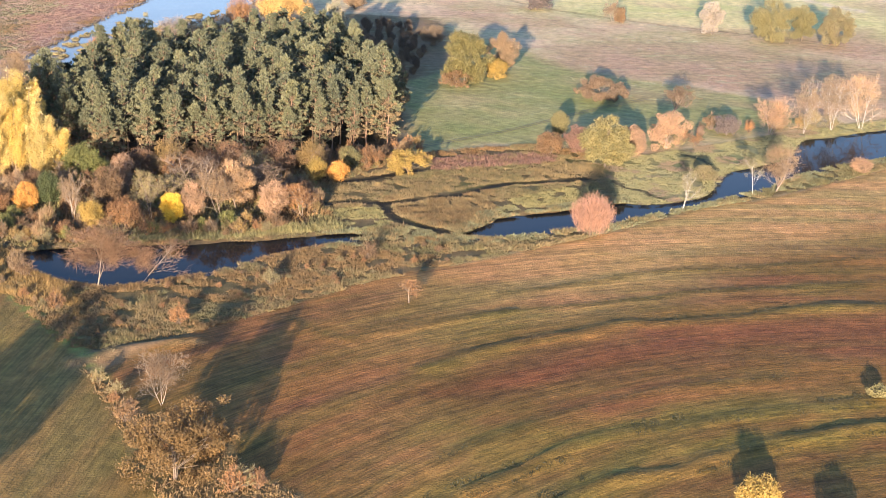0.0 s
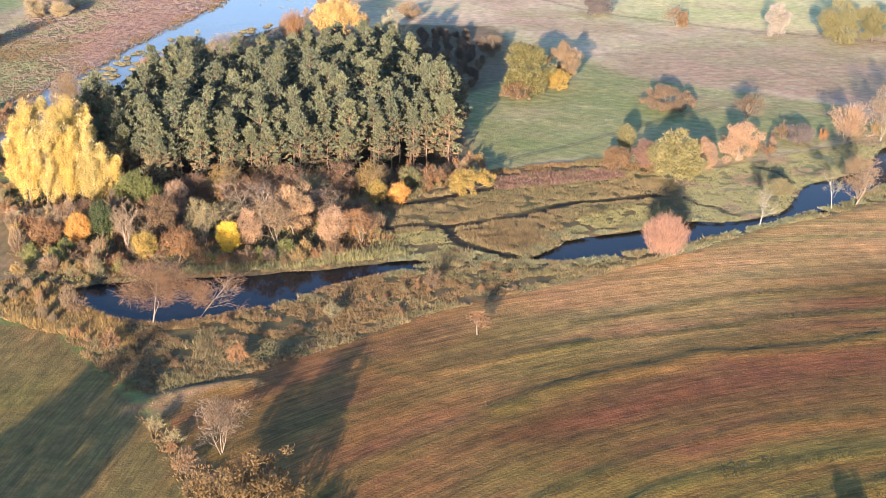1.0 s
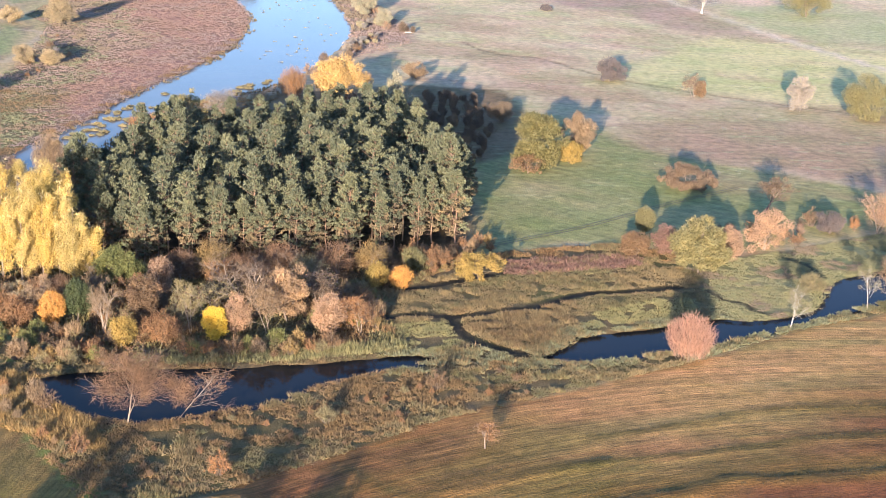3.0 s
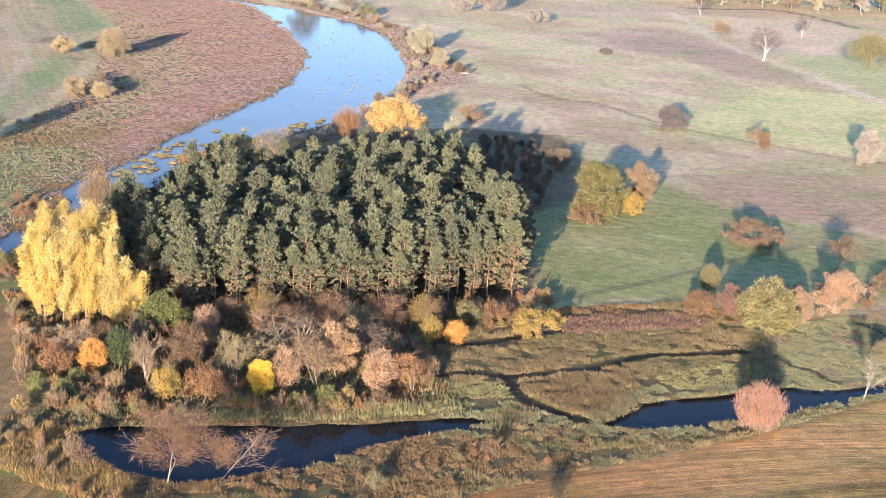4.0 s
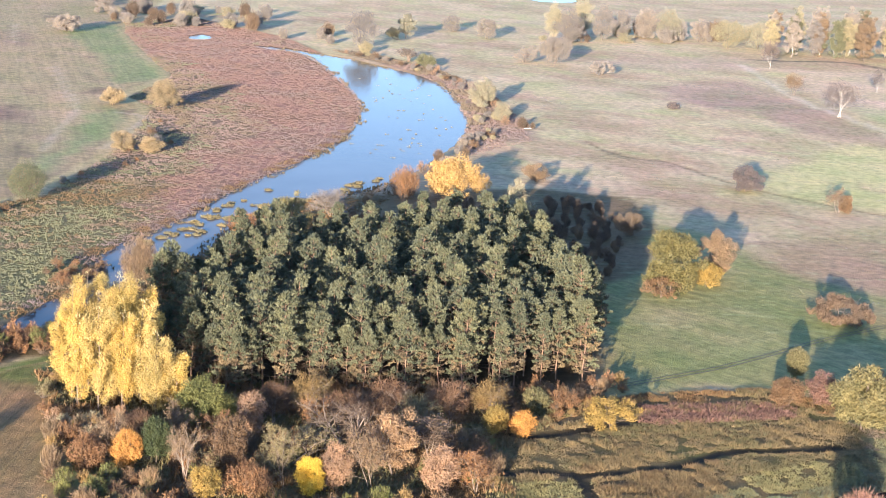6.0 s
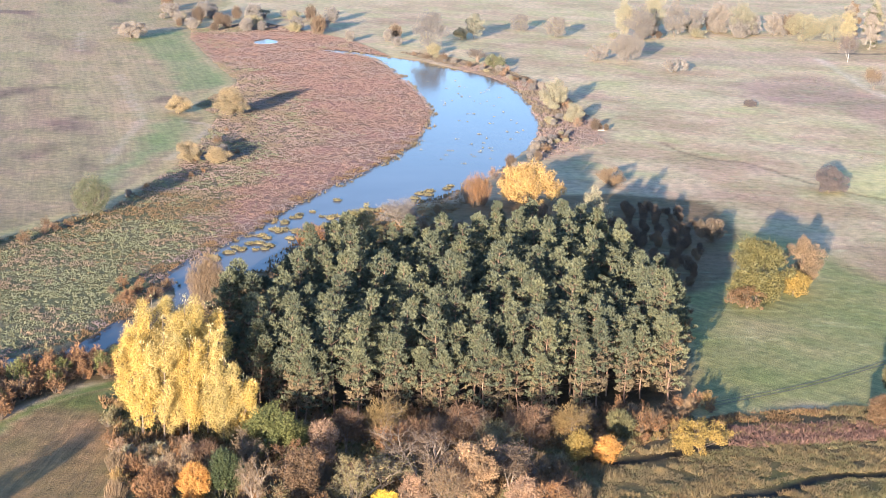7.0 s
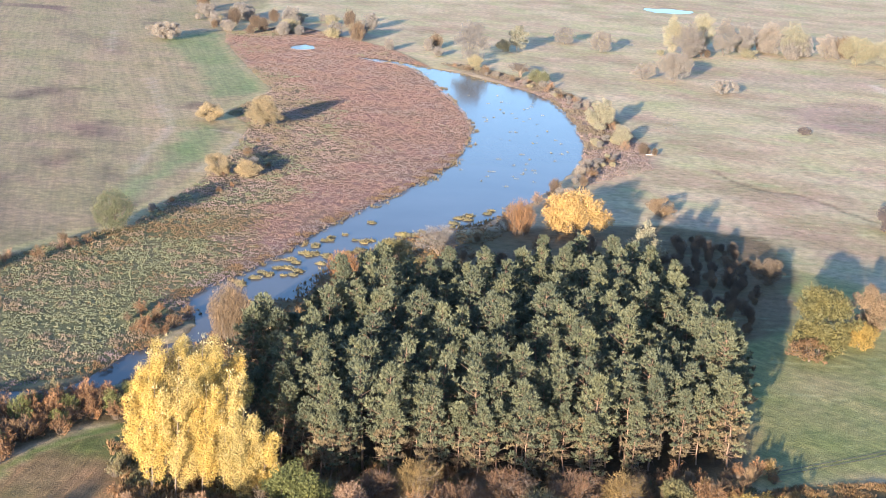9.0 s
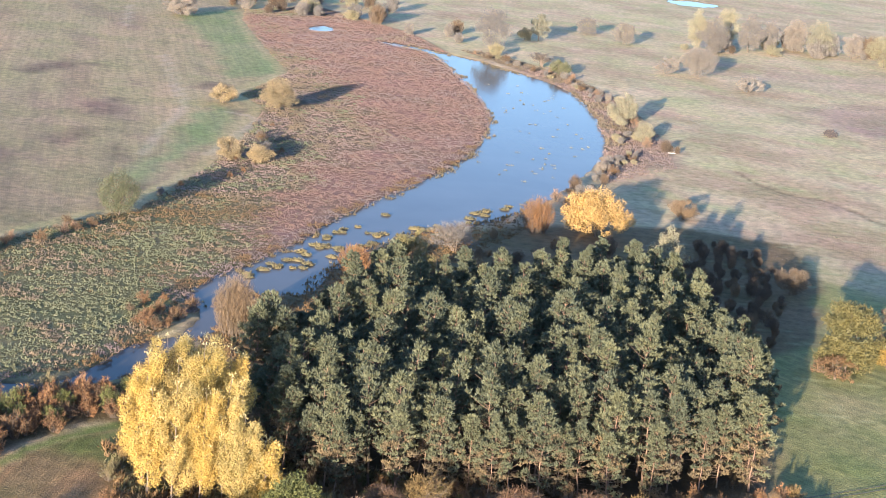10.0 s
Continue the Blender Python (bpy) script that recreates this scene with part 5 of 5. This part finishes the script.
plant("birch_tree", 100.7, 287.4, 10.5, 4.6, twiggy, OLIVE, "thin double-stemmed birch beside the stream", bark=BIRCH_BARK, stems=2, leaves=260, trunk=0.06)
plant("maple_tree", 112, 311.5, 4, 5, leafy, OLIVE, "low olive bush overhanging the stream", "shrub", low=0.0, trunk=0.07, stems=3, thick=0.6)
plant("hazel_shrub", 153, 319.5, 3.6, 5, leafy, PINK, "pink low shrub at the field edge", "shrub", low=0.0, trunk=0.06, stems=3)

# ---- meadow ----
plant("oak_tree", 69.3, 423, 16.5, 13.4, leafy, OAK, "dense olive-green oak at the meadow's rim", low=-0.03, trunk=0.3, thick=2.8, coarse=1.45)
plant("maple_tree", 79.6, 430.5, 6.4, 7.4, leafy, MUSTARD, "low golden bush beside the oak", "shrub", low=0.0, trunk=0.08, stems=3)
plant("maple_tree", 82.4, 439, 12.6, 10.4, leafy, TANTWIG, "tan-brown tree behind the golden bush", low=0.0, trunk=0.2, stems=2, wild=0.07)
plant("hazel_shrub", 66, 417.5, 5.4, 10, leafy, BROWN, "brown thicket at the foot of the oak", "shrub", low=0.0, trunk=0.07, stems=4, thick=0.8)
plant("willow_shrub", 114.2, 559, 8, 13, leafy, MAUVE, "grey-brown dome-shaped bush on the slope", "shrub", low=0.0, trunk=0.1, stems=4, coarse=1.0, thick=1.2)
plant("birch_tree", 137.4, 532, 8.8, 8, twiggy, TANTWIG, "small half-bare birch on the slope", bark=GREY_BARK, stems=3, leaves=700, trunk=0.08)
plant("maple_tree", 139.4, 531.5, 5.5, 4, leafy, BROWN, "small brown tree beside a bare birch", low=0.0, trunk=0.08, coarse=1.1)
plant("maple_tree", 167, 509, 12.5, 9.6, leafy, HAZE_GREY, "slender grey-tan tree in the far meadow", low=0.0, trunk=0.15, thick=0.8, coarse=1.1)
plant("oak_tree", 184.5, 495, 15.5, 15.5, leafy, YELGREEN, "large olive-yellow oak in the far meadow", low=-0.05, trunk=0.3, thick=1.2, coarse=1.1)
plant("oak_tree", 196, 498, 13.5, 10, leafy, YELGREEN, "yellow-leaved oak beside a larger oak", low=-0.04, trunk=0.24, thick=1.2, coarse=1.1)
plant("oak_tree", 204.6, 487.5, 13.8, 12, leafy, OLIVE, "grey-olive oak in the far meadow", low=-0.04, trunk=0.25, coarse=1.1)
plant("oak_tree", 235, 732, 16.4, 21, leafy, YELGREEN, "big pale yellow-green oak alone on grassland", low=0.05, trunk=0.4, coarse=1.0)
plant("hazel_shrub", 117.4, 736, 3.1, 6.3, leafy, MAUVE, "low grey-brown thicket in open grassland", "shrub", low=0.0, trunk=0.05, stems=3, coarse=1.0)
plant("maple_tree", 66.5, 484, 6.9, 8.4, leafy, TANTWIG, "pale tan tree in the wood's shade", low=0.05, trunk=0.12, stems=2, thick=0.7, coarse=1.0)
plant("maple_tree", 46, 558, 6.4, 8, leafy, TANTWIG, "tan shrub beyond the wood", "shrub", low=0.0, trunk=0.08, stems=3, thick=0.8, coarse=1.0)
plant("poplar_tree", 19.5, 524, 13.5, 19, leafy, AMBER, "broad golden-yellow tree on the river bank", low=0.02, thick=2.6, trunk=0.3, wild=0.03, coarse=1.3)
plant("bare_tree", 3.9, 522.5, 9.8, 9.8, fan, RUST, "bare brown tree at the river bank", rods=600, sprays=8)

# ---- river banks ----
plant("bare_tree", -57, 404, 12.5, 9.6, fan, TANTWIG, "bushy bare tan willow on the river bank", rods=1100, sprays=9)
plant("bare_tree", -38.5, 458.5, 7.4, 8.6, fan, RUST, "bare brown willow on the river bank", rods=600, sprays=8)
plant("bare_tree", -16.7, 492, 8.5, 10, hazy, HAZE_GREY, "pale half-bare willow at the water", bark=GREY_BARK, stems=4, leaves=500, trunk=0.08, haze=2600)
plant("willow_tree", -102.1, 493, 12.5, 9.8, leafy, WILLOW, "grey-green round willow at the reed bed's edge", low=-0.05, trunk=0.2, coarse=1.05, thick=2.0, wild=0.03, size=0.4)
plant("willow_shrub", -108.5, 672, 7.7, 9.5, leafy, PALETAN, "pale tan round bush at the far field's edge", "shrub", low=0.0, trunk=0.1, stems=3, coarse=1.0)
plant("willow_tree", -88.6, 668, 12, 12.5, leafy, PALETAN, "tan-green willow between field and reeds", low=0.03, trunk=0.25, stems=3, coarse=1.0)
plant("willow_shrub", -88.8, 574, 7.8, 9.8, leafy, PALETAN, "golden-brown round willow bush", "shrub", low=0.0, trunk=0.1, stems=4, coarse=1.0)
plant("willow_shrub", -80.2, 576, 5.9, 8.2, leafy, PALETAN, "low pale gold willow bush in the reeds", "shrub", low=0.0, trunk=0.1, stems=4, coarse=1.0)
plant("willow_shrub", -172, 908, 9.2, 17, leafy, HAZE_GREY, "grey-brown thicket at a field corner", "shrub", low=0.0, trunk=0.1, stems=4, coarse=1.0)
plant("willow_tree", 34.7, 710, 13.6, 11, leafy, SILVER, "pale grey-green willow on the river bank", low=0.04, trunk=0.2, stems=3, coarse=1.0)
plant("willow_shrub", 41, 680, 8, 7.5, leafy, SILVER, "silvery pale bush on the river bank", "shrub", low=0.0, trunk=0.08, stems=3, coarse=1.0)
plant("willow_tree", -20, 897, 21, 18, leafy, HAZE_GREY, "large grey-tan tree above the river", low=0.05, trunk=0.4, thick=0.7, coarse=1.0)
plant("willow_tree", 3, 955, 14.6, 10.5, leafy, SILVER, "grey-green tree in the far meadow", low=0.05, trunk=0.25, coarse=1.0)
plant("willow_shrub", -4, 950, 6.7, 7.6, leafy, PALE, "small pale bush in the far meadow", "shrub", low=0.0, trunk=0.08, stems=3, coarse=1.0)
plant("willow_shrub", 29.3, 1006, 10, 12.5, leafy, HAZE_GREY, "grey bare-looking bush in the far meadow", "shrub", low=0.0, trunk=0.1, stems=3, thick=0.6, coarse=1.0)
plant("willow_shrub", 48, 976, 12, 13.5, leafy, HAZE_GREY, "rounded grey tree in the far meadow", low=0.05, trunk=0.2, thick=0.7, coarse=1.0)
plant("willow_shrub", -16.8, 878, 6.2, 8, leafy, PALE, "golden bush at the river's far bend", "shrub", low=0.0, trunk=0.08, stems=3, coarse=1.0)
plant("willow_shrub", 13, 834, 7.1, 10, leafy, WILLOW, "pale green bush on the river bank", "shrub", low=0.0, trunk=0.08, stems=3, coarse=1.0)
plant("willow_shrub", 4.7, 857, 7.1, 11, twiggy, HAZE_GREY, "purplish bare bush on the river bank", "shrub", stems=4)

# ---- far clump of trees ----
for x, y, h, w, leaf, label in ((85.4, 978, 22, 12, SILVER, "tall pale yellow tree in a far clump"), (106, 1018, 22, 14, SILVER, "tall silvery yellow tree in a far clump"),
                                (93.7, 972, 20, 16, HAZE_GREY, "grey-pink leafless tree in a far clump"), (78, 875, 15, 18, HAZE_GREY, "grey thicket of bare trees before a far clump"),
                                (63, 876, 8, 11, HAZE_GREY, "low grey thicket before a far clump"), (116, 1000, 19.5, 15, HAZE_GREY, "grey bare tree in a far clump"),
                                (128, 1008, 18, 11, HAZE_GREY, "grey tree in a far clump"), (143, 1020, 20, 13, HAZE_GREY, "grey tree in a far clump"),
                                (155, 1015, 20, 14, SILVER, "yellow-green tree at the end of a clump"), (174, 1016, 14, 12, HAZE_GREY, "small bare tree beyond the clump"),
                                (98, 841, 7, 14, HAZE_GREY, "low grey-brown thicket on the far grassland"), (186, 988, 17, 21, PALE, "broad pale yellow oak at the far wood's edge"),
                                (204, 992, 16, 17, SILVER, "broad grey-green oak at the far wood's edge")):
    plant("tree", x, y, h, w, leafy, leaf, label, low=0.04, trunk=0.25, thick=0.8, coarse=1.1)

# ---- far wood of tall birches ----
rng = np.random.default_rng(58)
for k in range(32):
    x, y = 205 + 4.2 * k + rng.normal() * 1.5, 962 - 0.5 * k + (k % 3) * 15 + rng.normal() * 3
    leaf, colour = ((PALE, "straw-coloured"), (HAZE_GREY, "grey-tan"), (TANTWIG, "tan"), (HAZE_GREY, "grey-tan"), (WILLOW, "grey-green"))[k % 5]
    plant("birch_tree", x, y, rng.uniform(20, 27), rng.uniform(8, 12), leafy, leaf, f"tall {colour} birch at the far wood's edge", group="birches of the far wood", bark=BIRCH_BARK if k % 2 else GREY_BARK, low=0.08, trunk=0.17, thick=0.8, coarse=1.4, wild=0.08)
plant("bare_tree", 188, 737, 17, 17, hazy, MAUVE, "wide mauve-grey bare tree beside the pale track", bark=BIRCH_BARK, stems=3, trunk=0.1, haze=5200, twig=0.13)
plant("birch_tree", 183, 802, 12, 10, hazy, TANTWIG, "pale tan bare birch beside the pale track", bark=GREY_BARK, stems=3, trunk=0.09, haze=2000, twig=0.1)
plant("birch_tree", 192, 900, 16, 12.5, hazy, MAUVE, "bare grey birch with a white stem", bark=BIRCH_BARK, trunk=0.11, haze=3200, twig=0.13)
plant("birch_tree", 228, 826, 12, 7, hazy, MAUVE, "slender white-stemmed bare birch on a tan mound", bark=BIRCH_BARK, stems=2, trunk=0.09, haze=1500, twig=0.13)

# ---- hedge and bushes of the near fields ----
plant("birch_tree", -8.7, 180, 9.6, 7, hazy, GREYTWIG, "bare grey-stemmed tree in the field hedge", bark=GREY_BARK, stems=3, twigs=5, trunk=0.07, haze=1300)
plant("maple_tree", -5.6, 153, 10, 11, leafy, HEDGE_LEAF, "golden-brown many-stemmed tree in the field hedge", bark=GREY_BARK, low=0.0, thick=1.0, trunk=0.1, stems=5, wild=0.12)
plant("maple_tree", -2.5, 161, 8, 8, leafy, HEDGE_LEAF, "brown thin-leaved tree in the field hedge", bark=GREY_BARK, low=0.0, thick=0.9, trunk=0.1, stems=4, wild=0.12)
plant("willow_shrub", 73.8, 141, 3.9, 6, leafy, MUSTARD, "golden round bush alone in the field", "shrub", low=0.0, trunk=0.07, stems=4)
plant("willow_shrub", 82.5, 131, 3.6, 5.5, leafy, OLIVE, "olive round bush alone in the field", "shrub", low=0.0, trunk=0.07, stems=4)
plant("willow_shrub", 104.6, 177.5, 2.4, 3.4, leafy, YELGREEN, "small yellow-green bush in the field", "shrub", low=0.0, trunk=0.05, stems=3)
plant("bare_tree", 33.7, 227.5, 4.9, 3.6, twiggy, RUST, "thin bare rust-brown sapling in the field", stems=2, trunk=0.06)
for x, y, h in ((-89, 223, 15), (-49, 124, 17), (-45, 116, 18), (-55, 118, 16)):
    plant("oak_tree", x, y, h, 9.5, leafy, OLIVE, "tall oak at the end of the west field", low=0.15, trunk=0.3)


# ---- thickets ----
SHRUBS = {}
NAMED = list(PLANTED)
SHRUB_NAMES = {"rust": "hawthorn_shrub", "brown": "hazel_shrub", "bare": "elder_shrub", "grey": "blackthorn_shrub", "olive": "privet_shrub", "green": "alder_shrub", "gold": "spindle_shrub", "pink": "dogwood_shrub", "pale": "sallow_shrub", "dry": "hornbeam_shrub"}


def shrub_kind(key):
    """Heights are one metre times the size that is asked for later."""
    form, leaf, h, w, more, label = {
        "rust": (tangle, RUST, 3.2, 3.8, dict(rods=40, leaves=900), "rust-brown leafy shrub"),
        "brown": (tangle, BROWN, 3.4, 4.0, dict(rods=46, leaves=760), "dull brown thicket shrub"),
        "bare": (fan, TANTWIG, 4.2, 3.8, dict(rods=170, sprays=7), "bare tan shrub with thin stems"),
        "grey": (fan, GREYTWIG, 4.6, 4.4, dict(rods=190, sprays=7), "bare grey-brown shrub"),
        "olive": (tangle, OLIVE, 3.2, 4.0, dict(rods=42, leaves=900), "olive-brown shrub"),
        "green": (tangle, GREEN, 3.4, 3.6, dict(rods=44, leaves=1000), "olive green shrub"),
        "gold": (tangle, GOLDBROWN, 3.0, 3.2, dict(rods=40, leaves=950), "golden-yellow shrub"),
        "pink": (tangle, PINK, 3.4, 3.6, dict(rods=44, leaves=850), "pinkish shrub"),
        "dry": (leafy, HAZE_GREY, 3.6, 3.4, dict(low=0.0, trunk=0.05, stems=3, coarse=1.0, thick=0.8), "grey-leaved tree"),
        "pale": (leafy, PALE, 2.8, 3.4, dict(low=0.0, trunk=0.05, stems=3, wild=0.17, coarse=1.15, thick=0.8), "pale straw-green shrub"),
    }[key]
    return form, leaf, h, w, more, label


def thicket(outline, n, keys, small, large, where, seed, clear=2.2):
    rng = np.random.default_rng(seed)
    got, trees = [], NAMED
    for p in inside(rng, outline, n * 30, dry):
        if any(abs(p[0] - x) < 0.5 * w + 1.0 and -0.8 * w - 3 < p[1] - y < 1.5 for x, y, w in trees):
            continue
        if all((p[0] - q[0]) ** 2 + (p[1] - q[1]) ** 2 > clear**2 for q in got):
            got.append(p)
        if len(got) >= n:
            break
    for p in got:
        key = keys[int(rng.integers(0, len(keys)))]
        form, leaf, h, w, more, label = shrub_kind(key)
        if (key, where) not in SHRUBS:
            made = plant(SHRUB_NAMES[key], p[0], p[1], h, w, form, leaf, f"{label} {where}", "shrub", f"shrubs {where}", **more) if key not in SHRUBS else copy_thing(SHRUBS[key], pose(p[0], p[1], 0, 0, 0, rng.uniform(0, 360)))
            tagged(made, f"{label} {where}", "shrub", f"shrubs {where}")
            SHRUBS[key, where] = made
            SHRUBS.setdefault(key, made)
        else:
            s = rng.uniform(small, large)
            copy_thing(SHRUBS[key, where], pose(p[0], p[1], 0, 0, 0, rng.uniform(0, 360)) @ Matrix.Diagonal((s, s, s * rng.uniform(0.8, 1.2), 1)))


thicket([(-57, 300), (-50, 272), (-40, 266), (0, 270), (20, 278), (20, 300), (28, 322), (38, 332), (0, 332), (-30, 330), (-52, 314)], 185, ("rust", "brown", "bare", "rust", "olive", "gold", "green", "brown", "rust", "brown", "gold"), 0.5, 1.15, "before the pine wood", 21, 2.5)
thicket([(-38, 316), (-10, 318), (28, 327), (44, 338), (46, 346), (20, 337), (-36, 330)], 72, ("rust", "brown", "bare", "brown", "gold"), 0.45, 0.9, "among the front pines", 32, 2.2)
thicket([(-42, 262), (-20, 267), (2, 269), (18, 273), (18, 278), (0, 276), (-42, 272)], 30, ("rust", "brown", "olive", "gold", "green"), 0.4, 0.8, "on the stream bank", 33, 2.0)
thicket([(-66, 338), (-60, 312), (-52, 298), (-40, 303), (-36, 328), (-50, 342)], 34, ("olive", "rust", "brown", "pale", "pink", "gold"), 0.5, 1.0, "at the foot of the poplars", 34, 2.2)
thicket([(22, 318), (52, 332), (48, 350), (44, 345), (24, 335)], 14, ("rust", "gold", "brown", "gold"), 0.35, 0.65, "at the wood's corner", 22)
thicket([(48, 382), (55, 425), (60, 455), (66, 490), (64, 515), (48, 532), (36, 490), (34, 458), (44, 420)], 130, ("grey", "brown", "grey", "grey", "bare"), 0.45, 0.8, "in the wood's shade", 23, 2.3)
thicket([(-52, 405), (-32, 422), (0, 436), (30, 456), (22, 515), (0, 525), (-14, 505), (-34, 465), (-44, 436)], 52, ("grey", "brown", "rust", "bare"), 0.6, 1.15, "between pines and river", 24, 3.0)
thicket([(-85, 317), (-78, 333), (-72, 344), (-66, 350), (-68, 364), (-78, 361), (-100, 347), (-108, 330)], 78, ("rust", "brown", "olive", "green", "rust"), 0.7, 1.3, "on the river's near bank", 25, 2.2)
thicket([(-45, 268), (-20, 271), (17, 277), (16, 290), (-45, 286)], 44, ("brown", "olive", "rust", "green", "brown", "rust"), 0.45, 0.85, "behind the stream bank", 35, 2.8)
thicket([(31, 630), (44, 640), (46, 700), (38, 760), (26, 800), (10, 842), (-8, 862), (-30, 886), (-30, 876), (-8, 848), (16, 806), (29, 740), (31, 690)], 54, ("dry", "dry", "pink", "brown", "dry", "pale", "dry"), 0.45, 0.95, "along the river's far bank", 26, 2.5)
thicket([(76, 340), (100, 341), (140, 352), (170, 364), (150, 372), (118, 362), (95, 350)], 26, ("rust", "olive", "pink", "brown", "bare", "gold"), 0.6, 1.4, "along the marsh edge", 27, 2.8)
thicket([(-20, 192), (-13, 180), (-2, 168), (3, 156), (9, 147), (-5, 147), (-11, 163), (-15, 177)], 22, ("rust", "brown", "olive"), 0.4, 0.8, "in the field hedge", 28, 1.8)
thicket([(-64, 254), (-46, 244), (-34, 230), (-24, 212), (-22, 226), (-34, 240), (-43, 262), (-50, 270)], 20, ("brown", "rust", "gold", "bare"), 0.3, 0.6, "beside the stream's end", 29, 2.2)
thicket([(-160, 945), (-110, 960), (-40, 905), (-20, 925), (-60, 1000), (-140, 1080), (-190, 1060)], 40, ("dry", "grey", "dry", "pale"), 1.2, 2.6, "at the far end of the reeds", 30, 6)
thicket([(72, 955), (110, 985), (165, 1000), (200, 1035), (150, 1045), (100, 1010), (74, 985)], 16, ("dry", "dry", "grey", "pale"), 1.8, 3.6, "in a far clump of trees", 37, 6)
thicket([(-82, 408), (-79, 422), (-71, 423), (-67, 417), (-67.5, 405), (-75, 396)], 13, ("rust", "rust", "brown"), 0.5, 0.9, "at a reedy point of the river", 38, 2.0)
thicket([(47, 662), (53, 663), (53, 668), (47, 668)], 3, ("grey",), 0.4, 0.55, "round a fallen log", 36, 1.8)
thicket([(-160, 415), (-123, 450), (-108, 486), (-104, 480), (-118, 440), (-160, 400)], 22, ("rust", "brown", "pink"), 0.5, 0.9, "at the reed bed's rim", 31, 2.5)

thicket([(-100, 500), (-86, 520), (-74, 600), (-86, 640), (-92, 560)], 14, ("rust", "brown", "rust", "dry"), 0.4, 0.7, "among the reeds", 39, 4.0)

thicket([(6, 556), (20, 600), (29, 640), (36, 640), (26, 600), (14, 556)], 16, ("grey", "dry", "brown", "pink"), 0.5, 1.0, "on the river's far shore", 40, 2.5)

thicket([(-22, 202), (-8, 214), (12, 228), (30, 243), (52, 256), (40, 262), (10, 248), (-18, 234), (-36, 230)], 46, ("rust", "brown", "olive", "rust"), 0.18, 0.42, "on the bank between field and stream", 41, 2.4)

# ---- plants in the river ----
def cushions(spots, radius, material, seed):
    """Low mounds of water plants, each a lumpy mat with leaves on it."""
    rng = np.random.default_rng(seed)
    for x, y in spots:
        r = radius * rng.uniform(0.6, 1.4)
        ang, ring = np.meshgrid(np.linspace(0, 2 * np.pi, 10, endpoint=False), (1.0, 0.75, 0.45, 0.12))
        rag = r * ring * (1 + 0.25 * np.sin(3 * ang + x) + 0.15 * np.sin(5 * ang + y))
        mat = np.stack([rag * np.cos(ang) * 1.3, rag * np.sin(ang) * 0.8, 0.6 * r * (1 - ring**2)], -1).reshape(-1, 3)
        q = np.array([(a * 10 + b, a * 10 + (b + 1) % 10, a * 10 + 10 + (b + 1) % 10, a * 10 + 10 + b) for a in range(3) for b in range(10)])
        d = unit(rng.normal(size=(60, 3))) * (1, 1, 0.5)
        at = d * r * rng.uniform(0.4, 0.95, (60, 1))
        at[:, 2] = np.abs(at[:, 2]) + 0.02
        v, f = blades(rng, at * (1.3, 0.8, 1), d + (0, 0, 0.6), 0.55, 0.22)
        ob = new("water_plant", mesh_of("water_plant", np.concatenate([mat, v]), np.concatenate([q, f + len(mat)]), material))
        ob.location = (x, y, -0.4)
        tagged(ob, "yellow-green cushion of water plants in the river", "water plant", "plant cushions in the river")


rng = np.random.default_rng(91)
cushions(inside(rng, [(-64, 445), (-46, 505), (-30, 550), (-8, 585), (4, 570), (-14, 525), (-34, 498), (-50, 462)], 64, lambda x, y: (depth(x, y, RIVER) > 1.2) & (depth(x, y, RIVER) < 1.5 + 9 * speckle(x, y, 12, 97))), 0.95, OLIVE, 92)
spots = inside(rng, RIVER, 500, lambda x, y: (depth(x, y, RIVER) > 0.3) & (depth(x, y, RIVER) < 5 * speckle(x, y, 9, 95)) & (x < 5) & (y > 420))
reeds("straw-coloured tufts standing off the reed bank", REED, spots, 0.9, 0.3, 7, 93, lift=-0.4)
# pale blade tufts added to stand in for water birds
spots = inside(rng, RIVER, 55, lambda x, y: (depth(x, y, RIVER) > 6) & (y > 590) & (y < 800))
reeds("small pale tufts in place of birds on the river", PALE, spots, 0.5, 0.3, 9, 94, lift=-0.4, lean=0.7)


# ---- a weathered log in the grass ----
def log():
    wood = Wood()
    wood.tube(np.array([(-1.5, 0, 0.2), (-0.5, 0.1, 0.26), (0.5, -0.05, 0.24), (1.5, 0.1, 0.2)]), (0.22, 0.2, 0.17, 0.1), 8)
    wood.tube(np.array([(0.5, 0, 0.3), (0.9, 0.4, 0.6), (1.1, 0.6, 0.9)]), (0.12, 0.08, 0.03), 5)
    v, f = wood.get()
    ob = new("log", mesh_of("log", v, f, BIRCH_BARK))
    ob.matrix_basis = pose(50.5, 664, 0.0, 0, 0, 12)
    tagged(ob, "pale fallen log lying in dry grass", "log")


log()
